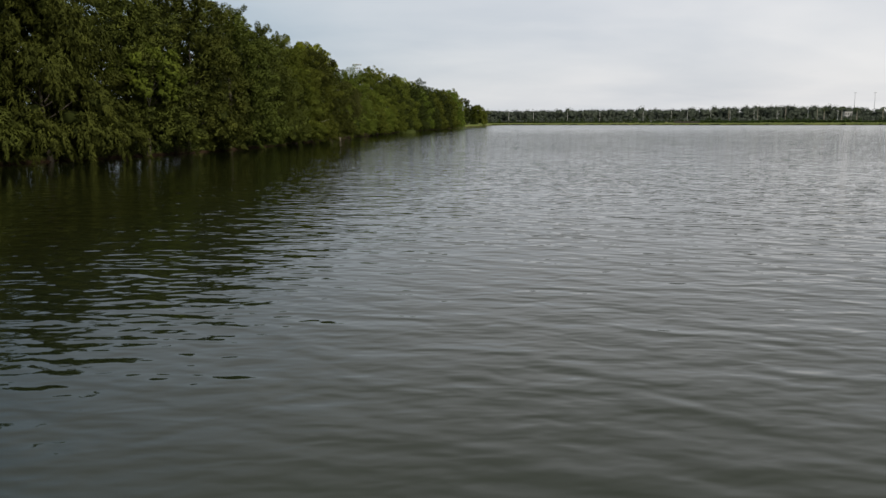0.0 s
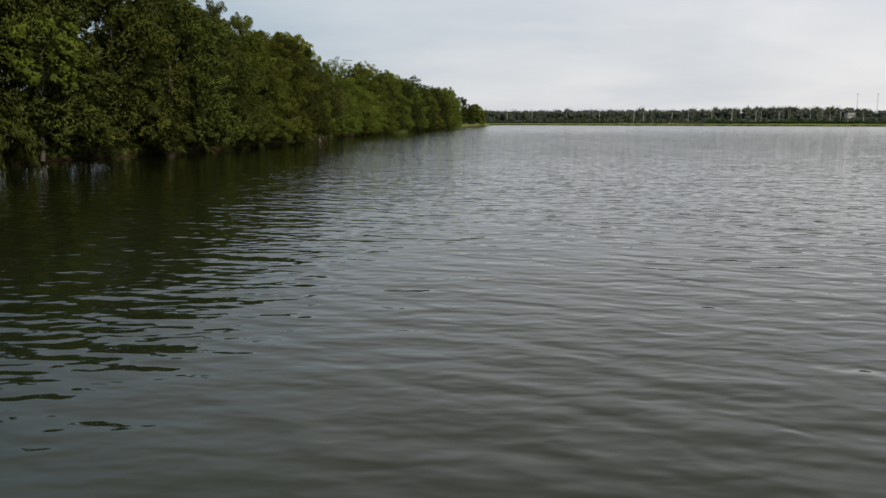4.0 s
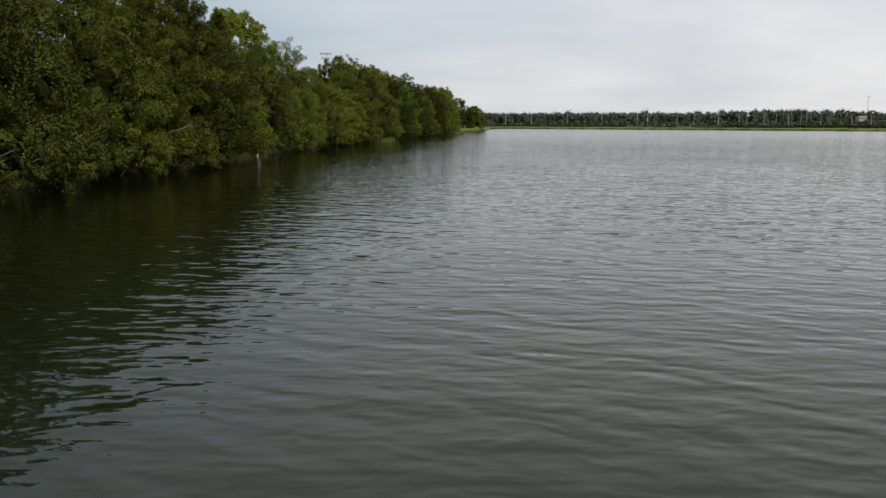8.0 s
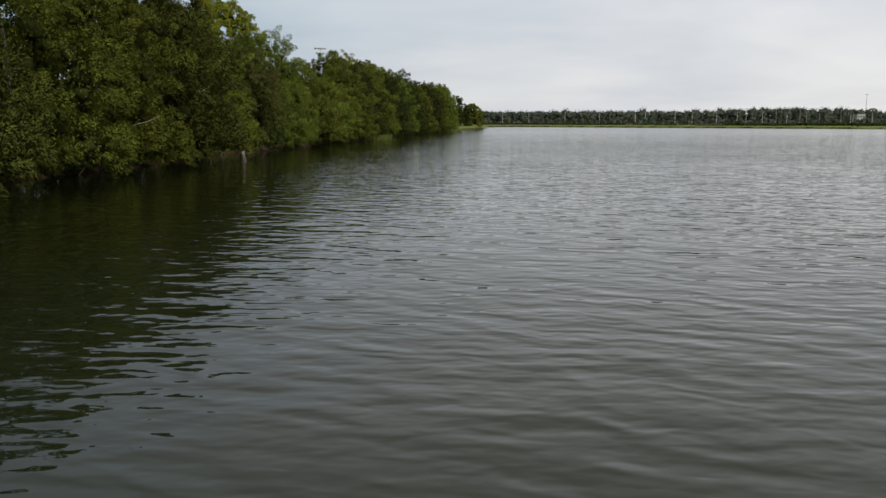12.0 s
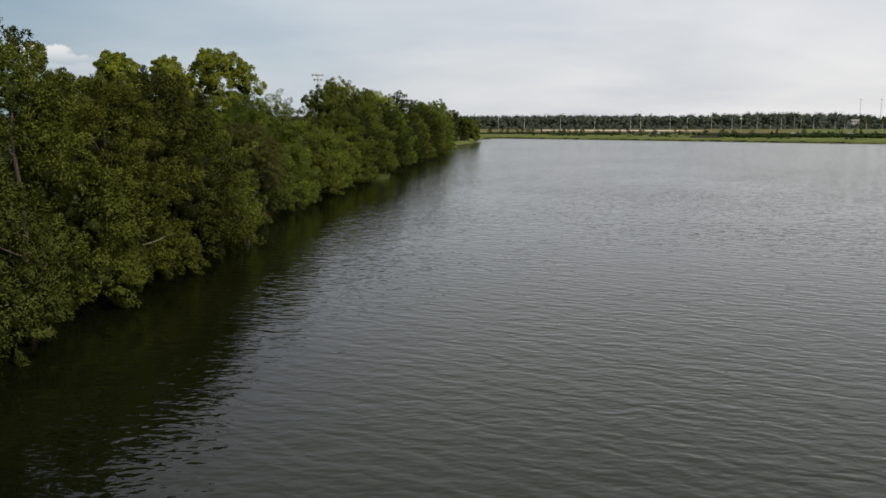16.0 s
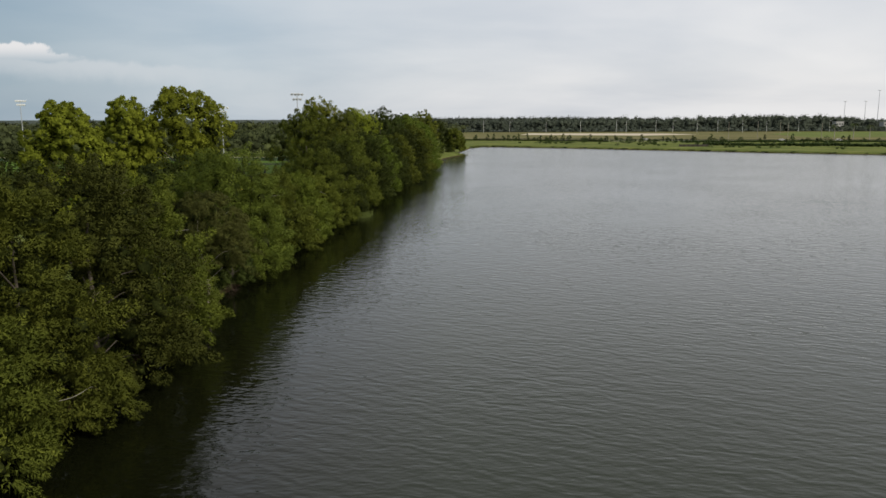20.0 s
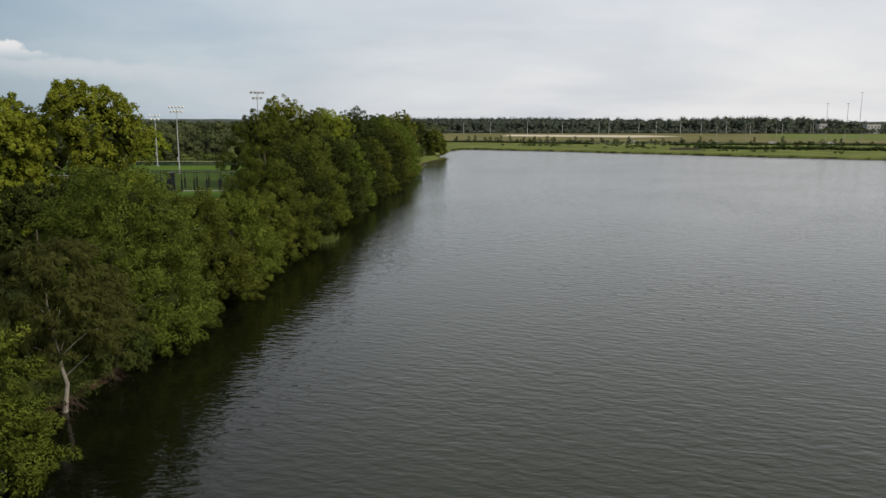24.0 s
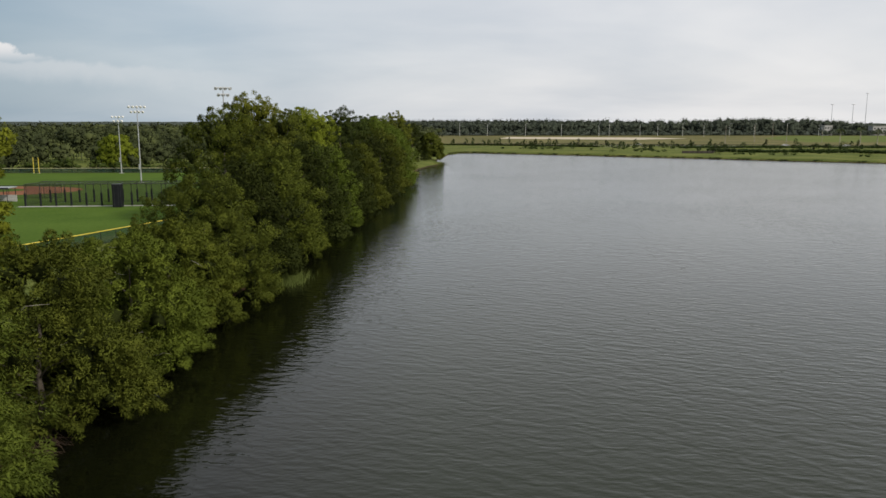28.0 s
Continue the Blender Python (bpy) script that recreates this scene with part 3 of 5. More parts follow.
def plumes(rng, base, way, length, girth, per, leaf, width, droop, normals):
    """Feathery sprays: needles set round a spine that rises outward and sags at its tip."""
    n = len(base) * per
    b, w, ln, g = (np.repeat(q, per, 0) for q in (base, way, length, girth))
    s = rng.uniform(0, 1, (n, 1))
    radial = rng.normal(size=(n, 3))
    radial = unit(radial - w * (radial * w).sum(1, keepdims=True))
    p = b + w * ln * s + radial * g * np.sin(math.pi * (0.06 + 0.86 * s)) ** 0.7 * rng.uniform(0.2, 1.0, (n, 1)) ** 0.5
    p[:, 2:3] -= 0.35 * droop * ln * s * s
    axis = unit(w * 0.7 + radial * 0.6 + rng.normal(size=(n, 3)) * 0.35 + np.array([0, 0, -0.7 * droop]))
    face = unit(radial * 1.3 + w * 0.5 * s + rng.normal(size=(n, 3)) * 0.25 + np.array([0, 0, 0.35]))
    side = unit(np.cross(axis, face))
    la = leaf * rng.uniform(0.6, 1.35, (n, 1))
    wd = width * rng.uniform(0.6, 1.35, (n, 1))
    v = np.stack([p - axis * la * 0.45 - side * wd * 0.5, p - axis * la * 0.3 + side * wd * 0.5, p + axis * la * 0.55], 1)
    normals.append(np.repeat(unit(radial * 1.2 + w * (1.2 * s - 0.3) + 0.3 * face + np.array([0, 0, 0.3])), 3, 0))
    return v.reshape(-1, 3), np.arange(n * 3).reshape(-1, 3)


def ico():
    bm = bmesh.new()
    bmesh.ops.create_icosphere(bm, subdivisions=1, radius=1.0)
    v = np.array([p.co[:] for p in bm.verts])
    f = np.array([[q.index for q in p.verts] for p in bm.faces])
    bm.free()
    return v, f


ICO_V, ICO_F = ico()


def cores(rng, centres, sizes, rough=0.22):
    """Lumpy solids that fill the middle of each bough."""
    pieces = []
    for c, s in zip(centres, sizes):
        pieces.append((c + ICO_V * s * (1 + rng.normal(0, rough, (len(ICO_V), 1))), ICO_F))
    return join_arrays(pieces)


# ---- the lie of the land ----
# edge of the overhanging crowns along the wooded bank: y, x
BANK = ((-60, -52), (0, -38), (40, -31), (50, -27.5), (58, -24.5), (66, -21.5), (75, -18.8), (88, -17), (100, -17), (106, -16), (116, -15),
        (127, -16.5), (133, -15), (140, -13.5), (150, -14.2), (161, -12.4), (171, -12.3), (185, -10.3), (201, -9.2), (221, -6.4), (236, -4.9),
        (300, 4.7), (318, 5.4))
BACK = 3.4          # the waterline lies this far behind the crowns' edge
SHORE = [(x - BACK, y) for y, x in BANK] + [(4.5, 326), (3.0, 336), (6.5, 342), (8.5, 347), (6.5, 352), (8.0, 366), (12, 382), (17.6, 398), (18.6, 404),
         (16.5, 412), (17.5, 428), (21, 448), (24.5, 470), (27, 488), (32, 501), (42, 499), (56, 489), (80, 475), (102, 457), (129, 438), (158, 413), (190, 393),
         (260, 342), (340, 270), (420, 160), (420, -140), (-64, -140)]
LAND = 1.0


def shore_distance(px, py):
    """Metres inland from the waterline; negative over the lake."""
    best = np.full(px.shape, 1e9)
    inside = np.zeros(px.shape, bool)
    pts = SHORE + SHORE[:1]
    for (ax, ay), (bx, by) in zip(pts, pts[1:]):
        dx, dy = bx - ax, by - ay
        t = np.clip(((px - ax) * dx + (py - ay) * dy) / (dx * dx + dy * dy), 0, 1)
        best = np.minimum(best, np.hypot(px - ax - t * dx, py - ay - t * dy))
        cross = (ay > py) != (by > py)
        slope = dx / (dy if dy else 1e-9)
        inside ^= cross & (px < ax + (py - ay) * slope)
    return np.where(inside, -best, best)


def build_ground():
    far = [-6000, -3500, -2000, -1200, -700, -400, -250, -170, -120]
    xs = np.array(far + list(np.arange(-90, -42, 3)) + list(np.arange(-42, 36, 1.5)) + list(np.arange(36, 300, 3)) + [330, 380, 450, 550, 700, 1000, 1600, 3000, 6000])
    ys = np.array([-6000, -3000, -1500, -800, -400, -250, -160, -120, -80] + list(np.arange(-50, 30, 5)) + list(np.arange(30, 520, 2.2)) + [530, 550, 600, 700, 850, 1000, 1300, 1800, 2600, 4000, 6000])
    gx, gy = np.meshgrid(xs, ys)
    d = shore_distance(gx, gy)
    rough = np.array([noise.noise(Vector((x * 0.35, y * 0.35, 0))) for x, y in zip(gx.ravel(), gy.ravel())]).reshape(gx.shape)
    z = np.interp(d, [-12, -4, -1.2, 0, 0.5, 1.4, 4, 9], [-2.2, -1.3, -0.45, 0.0, 0.32, 0.55, 0.9, LAND])
    z = z + rough * 0.14 * np.exp(-((d - 1.0) / 3.0) ** 2)
    ny, nx = gx.shape
    i, j = np.meshgrid(np.arange(ny - 1), np.arange(nx - 1), indexing="ij")
    k = i * nx + j
    f = np.stack([k, k + 1, k + nx + 1, k + nx], -1).reshape(-1, 4)
    v = np.stack([gx, gy, z], -1).reshape(-1, 3)
    tagged(new("ground", mesh_from("ground", v, f, M_GROUND, True)), "grassy land round the lake with a bare soil bank", "ground", kind="structure")


build_ground()
lake = bmesh.new()
for px, py in ((-75, -135), (415, -135), (415, 515), (-75, 515)):
    lake.verts.new((px, py, 0))
lake.faces.new(lake.verts)
lake_mesh = bpy.data.meshes.new("water")
lake.to_mesh(lake_mesh)
lake.free()
lake_mesh.materials.append(M_WATER)
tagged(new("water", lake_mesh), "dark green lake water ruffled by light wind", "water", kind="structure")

# ---- trees ----


def crown_lobes(rng, height, radius, low, shape, count, skirt, plain):
    """Centres and sizes of the boughs that make a crown, about its own base."""
    out = []
    for k in range(count):
        u = (k + rng.uniform(0.1, 0.9)) / count
        a = k * 2.39996 + rng.uniform(-0.5, 0.5)
        if shape == "cone":
            w = (1 - u) ** 0.55 * (0.75 + 0.25 * min(1, u * 5))
        elif shape == "high":
            w = math.sin(math.pi * (0.12 + 0.80 * u)) ** 0.6
        else:
            w = math.sqrt(max(0.0, 1 - (2.0 * u - 1.0) ** 2)) if u > 0.5 else 0.90 + 0.10 * u / 0.5
        w *= rng.uniform(0.78, 1.08) * (0.55 if k % 5 == 4 else 1.0)
        z = low + (height - low) * (0.05 + 0.86 * u)
        size = radius * (rng.uniform(0.23, 0.36) if plain else rng.uniform(0.20, 0.36)) * (1.05 - 0.22 * u)
        out.append((radius * 0.78 * w * math.cos(a), radius * 0.78 * w * math.sin(a), z, size))
    for k in range(skirt):
        # low boughs hang over the water
        a = -1.9 + 3.8 * (k + rng.uniform(0, 1)) / skirt
        w = rng.uniform(0.74, 0.96)
        out.append((radius * w * math.cos(a), radius * w * math.sin(a), low + rng.uniform(0.3, 1.3), radius * rng.uniform(0.18, 0.25)))
    return np.array(out)


def tree(name, x, y, height, radius, kind, shape="round", low=0.4, lobes=36, clumps=7, per=180, leaf=(0.26, 0.12), droop=0.3, bark=None, seed=0,
         label="", group="trees along the lake bank", twigs=0, base=None, trunk_top=0.75, skirt=8, coat=200, feathery=False):
    rng = np.random.default_rng(seed + 1000)
    ground = 0.5 if base is None else base
    top = thing(name, x, y, ground, label, "tree", group)
    h = height - ground
    lobe = crown_lobes(rng, h, radius, low, shape, round(lobes * 1.25), skirt, not feathery)
    per, coat = round(per / 1.25), round(coat / 1.8)
    # trunk with a flared foot and a slight bend
    zs = np.linspace(-0.7, h * trunk_top, 9)
    bend = np.cumsum(rng.normal(0, 0.10, (9, 2)), 0)
    bend -= bend[1]
    r0 = 0.055 * height ** 0.9 * (0.24 if radius > 3.7 and y < 80 else 0.36 if radius > 3.7 else 0.24)
    radii = r0 * np.interp(zs, [-0.7, 0.3, 1.6, h * trunk_top], [1.7, 1.35, 1.0, 0.22])
    trunk = np.column_stack([bend, zs])
    tube("trunk", trunk, radii, bark or M_BARK, top, sides=9)
    for k in np.argsort(-lobe[:, 3])[:9]:
        c = lobe[k]
        z0 = max(0.6, c[2] - 0.35 * math.hypot(c[0], c[1]) - 0.6)
        z0 = min(z0, h * trunk_top * 0.95)
        foot = np.array([np.interp(z0, zs, bend[:, 0]), np.interp(z0, zs, bend[:, 1]), z0])
        tip = c[:3]
        mid = (foot + tip) / 2 + np.array([0, 0, 0.35]) + rng.normal(0, 0.15, 3)
        tube("limb", [foot, (foot + mid) / 2 + rng.normal(0, 0.05, 3), mid, (mid + tip) / 2, tip], np.array([0.34, 0.27, 0.2, 0.14, 0.07]) * r0, bark or M_BARK, top, sides=6)
    for k in range(twigs):
        # dead pale branches that stick out of the leaves
        c = lobe[rng.integers(len(lobe))]
        way = unit(np.array([abs(c[0]) * 0.8 + 0.6, c[1] - 0.6, rng.uniform(-0.2, 0.9)]))
        p = c[:3] + way * c[3] * 0.7
        q = [p]
        for s in range(5):
            way = unit(way + rng.normal(0, 0.28, 3))
            q.append(q[-1] + way * rng.uniform(0.22, 0.42))
        tube("bare_branch", q, np.linspace(0.022, 0.006, 6), M_TWIG, top, "pale leafless branch", sides=5)
    # boughs carry clumps on their outer and upper side
    axis = np.column_stack([np.zeros(len(lobe)), np.zeros(len(lobe)), lobe[:, 2] * 0.85])
    outward = unit(lobe[:, :3] - axis + np.array([0, 0, 0.35]))
    n = len(lobe) * clumps
    d = unit(rng.normal(size=(n, 3)) + 1.0 * np.repeat(outward, clumps, 0))
    size = np.repeat(lobe[:, 3], clumps)[:, None]
    centres = np.repeat(lobe[:, :3], clumps, 0) + d * size * rng.uniform(0.70, 1.08, (n, 1))
    cs = size * rng.uniform(0.24, 0.42, (n, 1)) * np.array([[1.0, 1.0, 0.85 + 0.4 * droop]])
    keep = centres[:, 2] > low * 0.4
    normals = []
    if feathery:
        way = unit(d * np.array([1.0, 1.0, 0.65]) + rng.normal(size=d.shape) * 0.3 + np.array([0, 0, 0.34]))
        long, girth = rng.uniform(0.65, 1.25, (n, 1)), rng.uniform(0.24, 0.42, (n, 1))
        if droop > 1:
            # most sprays of a weeping tree hang in long strands
            hang = rng.uniform(size=(n, 1)) < 0.45
            way = np.where(hang, unit(d * np.array([0.7, 0.7, 0.2]) + rng.normal(size=d.shape) * 0.15 + np.array([0, 0, -1.0])), way)
            long, girth = np.where(hang, long * 1.2, long), np.where(hang, girth * 0.6, girth)
        base_at = np.repeat(lobe[:, :3], clumps, 0) + d * size * rng.uniform(0.50, 0.92, (n, 1))
        pieces = [plumes(rng, base_at[keep], way[keep], (size * long)[keep], (size * girth)[keep], per, leaf[0], leaf[1], droop, normals)]
    else:
        pieces = [leaves(rng, centres[keep], cs[keep], per, leaf[0], leaf[1], droop, d[keep], normals=normals)]
    of_bough = [np.repeat(np.repeat(np.arange(len(lobe)), clumps)[keep], per * 3)]
    # a coat of leaves all round each bough
    m = len(lobe) * coat
    d = unit(rng.normal(size=(m, 3)))
    p = np.repeat(lobe[:, :3], coat, 0) + d * np.repeat(lobe[:, 3:4], coat, 0) * rng.uniform(0.46, 0.74, (m, 1))
    of_bough.append(np.repeat(np.repeat(np.arange(len(lobe)), coat)[p[:, 2] > 0.2], 3))
    pieces.append(leaves(rng, p[p[:, 2] > 0.2], np.full((int((p[:, 2] > 0.2).sum()), 3), 0.05), 1, leaf[0] * 1.15, leaf[1] * 1.3, droop, d[p[:, 2] > 0.2], 3.0, normals=normals))
    v, f = join_arrays(pieces)
    v[:, 2] = np.maximum(v[:, 2], -ground + 0.03)
    me = mesh_from("crown", v, f, LEAF[kind], True)
    # leaves share the roundness of their spray, their bough and the whole crown
    bough = unit(v - lobe[np.concatenate(of_bough), :3] + np.array([0, 0, 0.12 * radius]))
    whole = unit(v - np.column_stack([np.zeros((len(v), 2)), np.minimum(v[:, 2] * 0.9, h * 0.62)]))
    me.normals_split_custom_set_from_vertices(unit(0.5 * np.concatenate(normals) + 0.65 * bough + 0.45 * whole).astype(np.float32))
    tagged(child("crown", me, top), kind="stuff")
    # dark solids that stand for the shade inside the crown
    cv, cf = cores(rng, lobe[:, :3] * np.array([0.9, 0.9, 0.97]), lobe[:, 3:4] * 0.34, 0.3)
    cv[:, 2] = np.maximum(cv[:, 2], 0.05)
    tagged(child("shade_core", mesh_from("shade_core", cv, cf, M_CORE), top, "dark solid in each bough, crown shade put into its colour"), kind="stuff")
    return top


WEEP = dict(leaf=(0.36, 0.10), droop=1.2, shape="cone")
FINE = dict(leaf=(0.27, 0.125), droop=0.35)
BROAD = dict(leaf=(0.26, 0.19), droop=0.1)
LB = {
    "cypress": "bald cypress with dense dark green foliage down to the water",
    "weeping": "old brownish-green cypress with weeping sprays over the water, leaves darkened for shade",
    "feather": "small feathery brownish-green cypress at the water's edge",
    "olive": "olive-green leafy tree leaning over the lake",
    "sunny": "light yellowish-green leafy tree on the lake bank",
    "bright": "fresh green leafy tree on the lake bank",
    "dark": "dark green oak behind the bank trees, leaf colour lowered for shadow",
    "broad": "tall sycamore with yellow-green sunlit broad leaves",
}
# x, y, height, radius, leaf, form, bough count, twigs
BANK_TREES = (
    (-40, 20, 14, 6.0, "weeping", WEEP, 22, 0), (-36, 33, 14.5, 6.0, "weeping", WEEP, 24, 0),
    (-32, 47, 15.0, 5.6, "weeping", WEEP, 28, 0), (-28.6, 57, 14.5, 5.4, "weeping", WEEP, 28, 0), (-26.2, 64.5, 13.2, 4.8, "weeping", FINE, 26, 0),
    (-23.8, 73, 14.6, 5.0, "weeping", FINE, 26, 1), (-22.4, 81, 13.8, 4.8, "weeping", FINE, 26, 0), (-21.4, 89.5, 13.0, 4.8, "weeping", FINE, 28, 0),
    (-21.0, 98, 13.2, 4.7, "cypress", FINE, 28, 1), (-20.0, 105, 11.9, 4.4, "cypress", FINE, 28, 2), (-19.3, 112.5, 12.7, 4.8, "weeping", FINE, 30, 5),
    (-19.6, 120.5, 11.4, 4.4, "olive", FINE, 26, 3), (-18.0, 131.0, 9.2, 3.4, "feather", dict(leaf=(0.40, 0.06), droop=1.0, bark=None), 18, 1),
    (-19.2, 143.5, 11.7, 5.4, "cypress", dict(leaf=(0.29, 0.105), droop=0.6), 40, 0), (-17.6, 154.5, 9.1, 4.5, "cypress", FINE, 28, 7),
    (-16.3, 163, 8.3, 4.2, "olive", FINE, 28, 6), (-15.7, 171.5, 8.0, 3.8, "olive", FINE, 24, 2), (-15.4, 180.5, 10.4, 4.8, "cypress", FINE, 28, 0),
    (-14.2, 191, 11.0, 4.6, "dark", FINE, 26, 0), (-13.0, 202, 12.0, 4.9, "cypress", FINE, 26, 0), (-11.2, 213, 12.8, 5.0, "dark", FINE, 24, 0),
    (-9.8, 225, 11.6, 4.8, "bright", FINE, 24, 0), (-8.4, 238, 11.2, 4.9, "dark", FINE, 24, 0), (-6.6, 252, 11.5, 5.2, "cypress", FINE, 22, 0),
    (-4.9, 267, 12.4, 5.4, "dark", FINE, 22, 0), (-2.6, 283, 13.4, 5.6, "cypress", FINE, 22, 0), (-0.9, 300, 14.2, 5.8, "bright", FINE, 22, 0),
    (0.0, 316, 12.0, 5.0, "bright", FINE, 20, 0),
)
BACK_TREES = (
    (-35, 62, 15, 6.5, "dark"), (-32, 80, 16, 6.5, "dark"), (-30, 97, 16.0, 6, "dark"), (-29.5, 112, 16.2, 5.2, "dark"), (-31.0, 127, 12.0, 4.6, "dark"), (-34.3, 143.5, 16.9, 4.0, "broad"),
    (-27.5, 150, 10.5, 4.6, "dark"), (-29.9, 165, 19.1, 6.5, "broad"), (-34.7, 160, 17.8, 3.9, "broad"), (-27, 160, 10.5, 5.0, "dark"),
    (-23.5, 228, 17.3, 7.4, "bright"), (-15.5, 215, 14.0, 5.5, "cypress"), (-25, 258, 19.6, 7.6, "broad"), (-17.5, 246, 17.0, 6.5, "cypress"), (-18, 278, 17.9, 7.0, "broad"),
    (-12.5, 305, 18.2, 6.8, "dark"), (-10, 330, 16.5, 6.8, "dark"), (-6, 352, 17, 6.5, "bright"), (-4, 375, 17, 6.5, "cypress"), (1.0, 410, 19.2, 7.0, "sunny"), (7.5, 420, 14.6, 5.2, "dark"), (-8, 428, 18, 7, "dark"), (-41, 48, 15.5, 6.5, "dark"), (-39.5, 60, 15.5, 7.0, "dark"), (-38.0, 74, 16.0, 7.0, "dark"),
)
for k, (x, y, h, r, kind, form, lobes, twigs) in enumerate(BANK_TREES):
    form = dict(form)
    if kind == "feather" and h < 10:
        form["bark"] = M_PALE_BARK
    per, clumps, fine = (40, 6, 2.0) if y < 40 else (160, 8, 0.92) if y < 85 else (255, 8, 0.66) if y < 185 else (125, 9, 0.86) if y < 240 else (100, 8, 1.02)
    form["leaf"] = (form["leaf"][0] * fine, form["leaf"][1] * fine * (0.86 if 85 < y < 185 else 1.0))
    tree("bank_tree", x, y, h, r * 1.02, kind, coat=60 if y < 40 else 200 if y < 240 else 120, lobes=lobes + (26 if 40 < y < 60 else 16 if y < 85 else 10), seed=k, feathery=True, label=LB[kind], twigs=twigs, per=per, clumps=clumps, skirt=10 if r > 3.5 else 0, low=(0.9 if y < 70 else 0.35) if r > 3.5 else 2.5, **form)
for k, (x, y, h, r, kind) in enumerate(BACK_TREES):
    form = dict(BROAD if kind == "broad" else FINE)
    if kind != "broad":
        form["leaf"] = (0.28, 0.15)
    tree("tall_tree", x, y, h, r, kind, lobes=54 if kind == "broad" else 32, seed=100 + k, label=LB[kind], base=LAND, low=1.6 if kind != "broad" else 3.2, per=(115 if y < 200 else 80) if kind == "broad" else 62 if y < 200 else 125,
         group="tall trees behind the bank", clumps=7 if kind == "broad" else 6, skirt=0, **form)
tree("round_tree", 15.0, 421, 11.0, 4.9, "cypress", lobes=34, seed=150, label="round dark tree on the grassy point of the shore", base=LAND, per=90, group="", low=0.2, leaf=(0.5, 0.25), skirt=8)
tree("leaning_tree", -23.4, 62.6, 8.4, 3.0, "bright", lobes=16, seed=151, label="vivid green broad-leaved tree reaching out between the cypresses", per=90, low=3.8, leaf=(0.24, 0.17), droop=0.2, skirt=0, clumps=6, base=0.9)
for k, (x, y, h, r) in enumerate(((-17.6, 137.3, 3.4, 2.2), (-18.8, 126.3, 2.6, 1.8), (-27.2, 58, 2.2, 1.9), (-21.5, 84.5, 2.4, 1.9), (-19.5, 101.5, 2.4, 1.8), (-16.2, 159, 2.6, 1.8), (10.5, 409, 4.6, 3.2), (5.5, 397, 5.5, 3.6))):
    tree("bank_shrub", x, y, h, r, "dark", lobes=10, seed=170 + k, label="low dark shrub on the bank at the water", per=70, clumps=5, group="low shrubs on the bank", low=0.1, skirt=4, leaf=(0.2, 0.1), trunk_top=0.5)

# ---- reeds and drift at the water's edge ----


def reed_clump(x, y, count, wide, tall, seed, label, name="reed_clump"):
    rng = np.random.default_rng(seed)
    p = np.column_stack([x + rng.normal(0, wide, count), y + rng.normal(0, wide * 1.8, count), np.zeros(count)])
    lean = rng.normal(0, 0.22, (count, 2))
    h = tall * rng.uniform(0.5, 1.1, count)
    side = unit(np.column_stack([rng.normal(size=(count, 2)), np.zeros(count)])) * 0.035
    tip = p + np.column_stack([lean * h[:, None], h])
    v = np.stack([p - side, p + side, tip], 1).reshape(-1, 3)
    tagged(new(name, mesh_from(name, v, np.arange(count * 3).reshape(-1, 3), LEAF["reed"])), label, "reeds", kind="stuff")


def undergrowth():
    """Bushes under the bank trees that close the view below the crowns."""
    rng = np.random.default_rng(41)
    ys = np.arange(20, 322, 0.55)
    xs = np.interp(ys, [p[0] for p in BANK], [p[1] for p in BANK]) - BACK
    c = np.concatenate([np.column_stack([xs - rng.uniform(1.0, 7.0, len(ys)), ys + rng.normal(0, 0.5, len(ys)), rng.uniform(0.9, 2.9, len(ys))]) for _ in range(2)])
    edge = np.column_stack([xs - rng.uniform(-0.5, 1.1, len(ys)), ys + rng.normal(0, 0.4, len(ys)), rng.uniform(0.25, 0.9, len(ys))])
    edge = edge[np.array([noise.noise(Vector((0, q * 0.13, 8.0))) for q in ys]) > -0.25]
    v, f = join_arrays([leaves(rng, c, np.tile(np.array([[0.9, 0.9, 0.8]]), (len(c), 1)), 36, 0.46, 0.30, 0.3),
                        leaves(rng, edge, np.tile(np.array([[0.7, 0.7, 0.5]]), (len(edge), 1)), 55, 0.24, 0.13, 0.8)])
    v[:, 2] = np.maximum(v[:, 2], 0.06)
    tagged(new("undergrowth", mesh_from("undergrowth", v, f, LEAF["dark"])), "dark tangled undergrowth beneath the bank trees", "shrubs", kind="stuff")


undergrowth()


def roots(x, y, long, deep, count, seed, label):
    """Bare roots and dead twigs that reach from the bank down to the water."""
    rng = np.random.default_rng(seed)
    pieces = []
    for _ in range(count):
        a = np.array([x - deep * rng.uniform(0.3, 1.0), y + rng.normal(0, long * 0.5), rng.uniform(0.15, 0.75)])
        b = np.array([x + rng.normal(0, 0.25), a[1] + rng.normal(0, 0.5), rng.uniform(-0.08, 0.12)])
        mid = (a + b) / 2 + np.array([0, 0, rng.uniform(0.0, 0.35)]) + rng.normal(0, 0.1, 3)
        pieces.append(tube_arrays([a, (a + mid) / 2 + rng.normal(0, 0.05, 3), mid, b], np.array([1.0, 0.8, 0.6, 0.35]) * rng.uniform(0.010, 0.026), 5))
    v, f = join_arrays(pieces)
    tagged(new("root_tangle", mesh_from("root_tangle", v, f, M_ROOT, True)), label, "roots", kind="stuff")


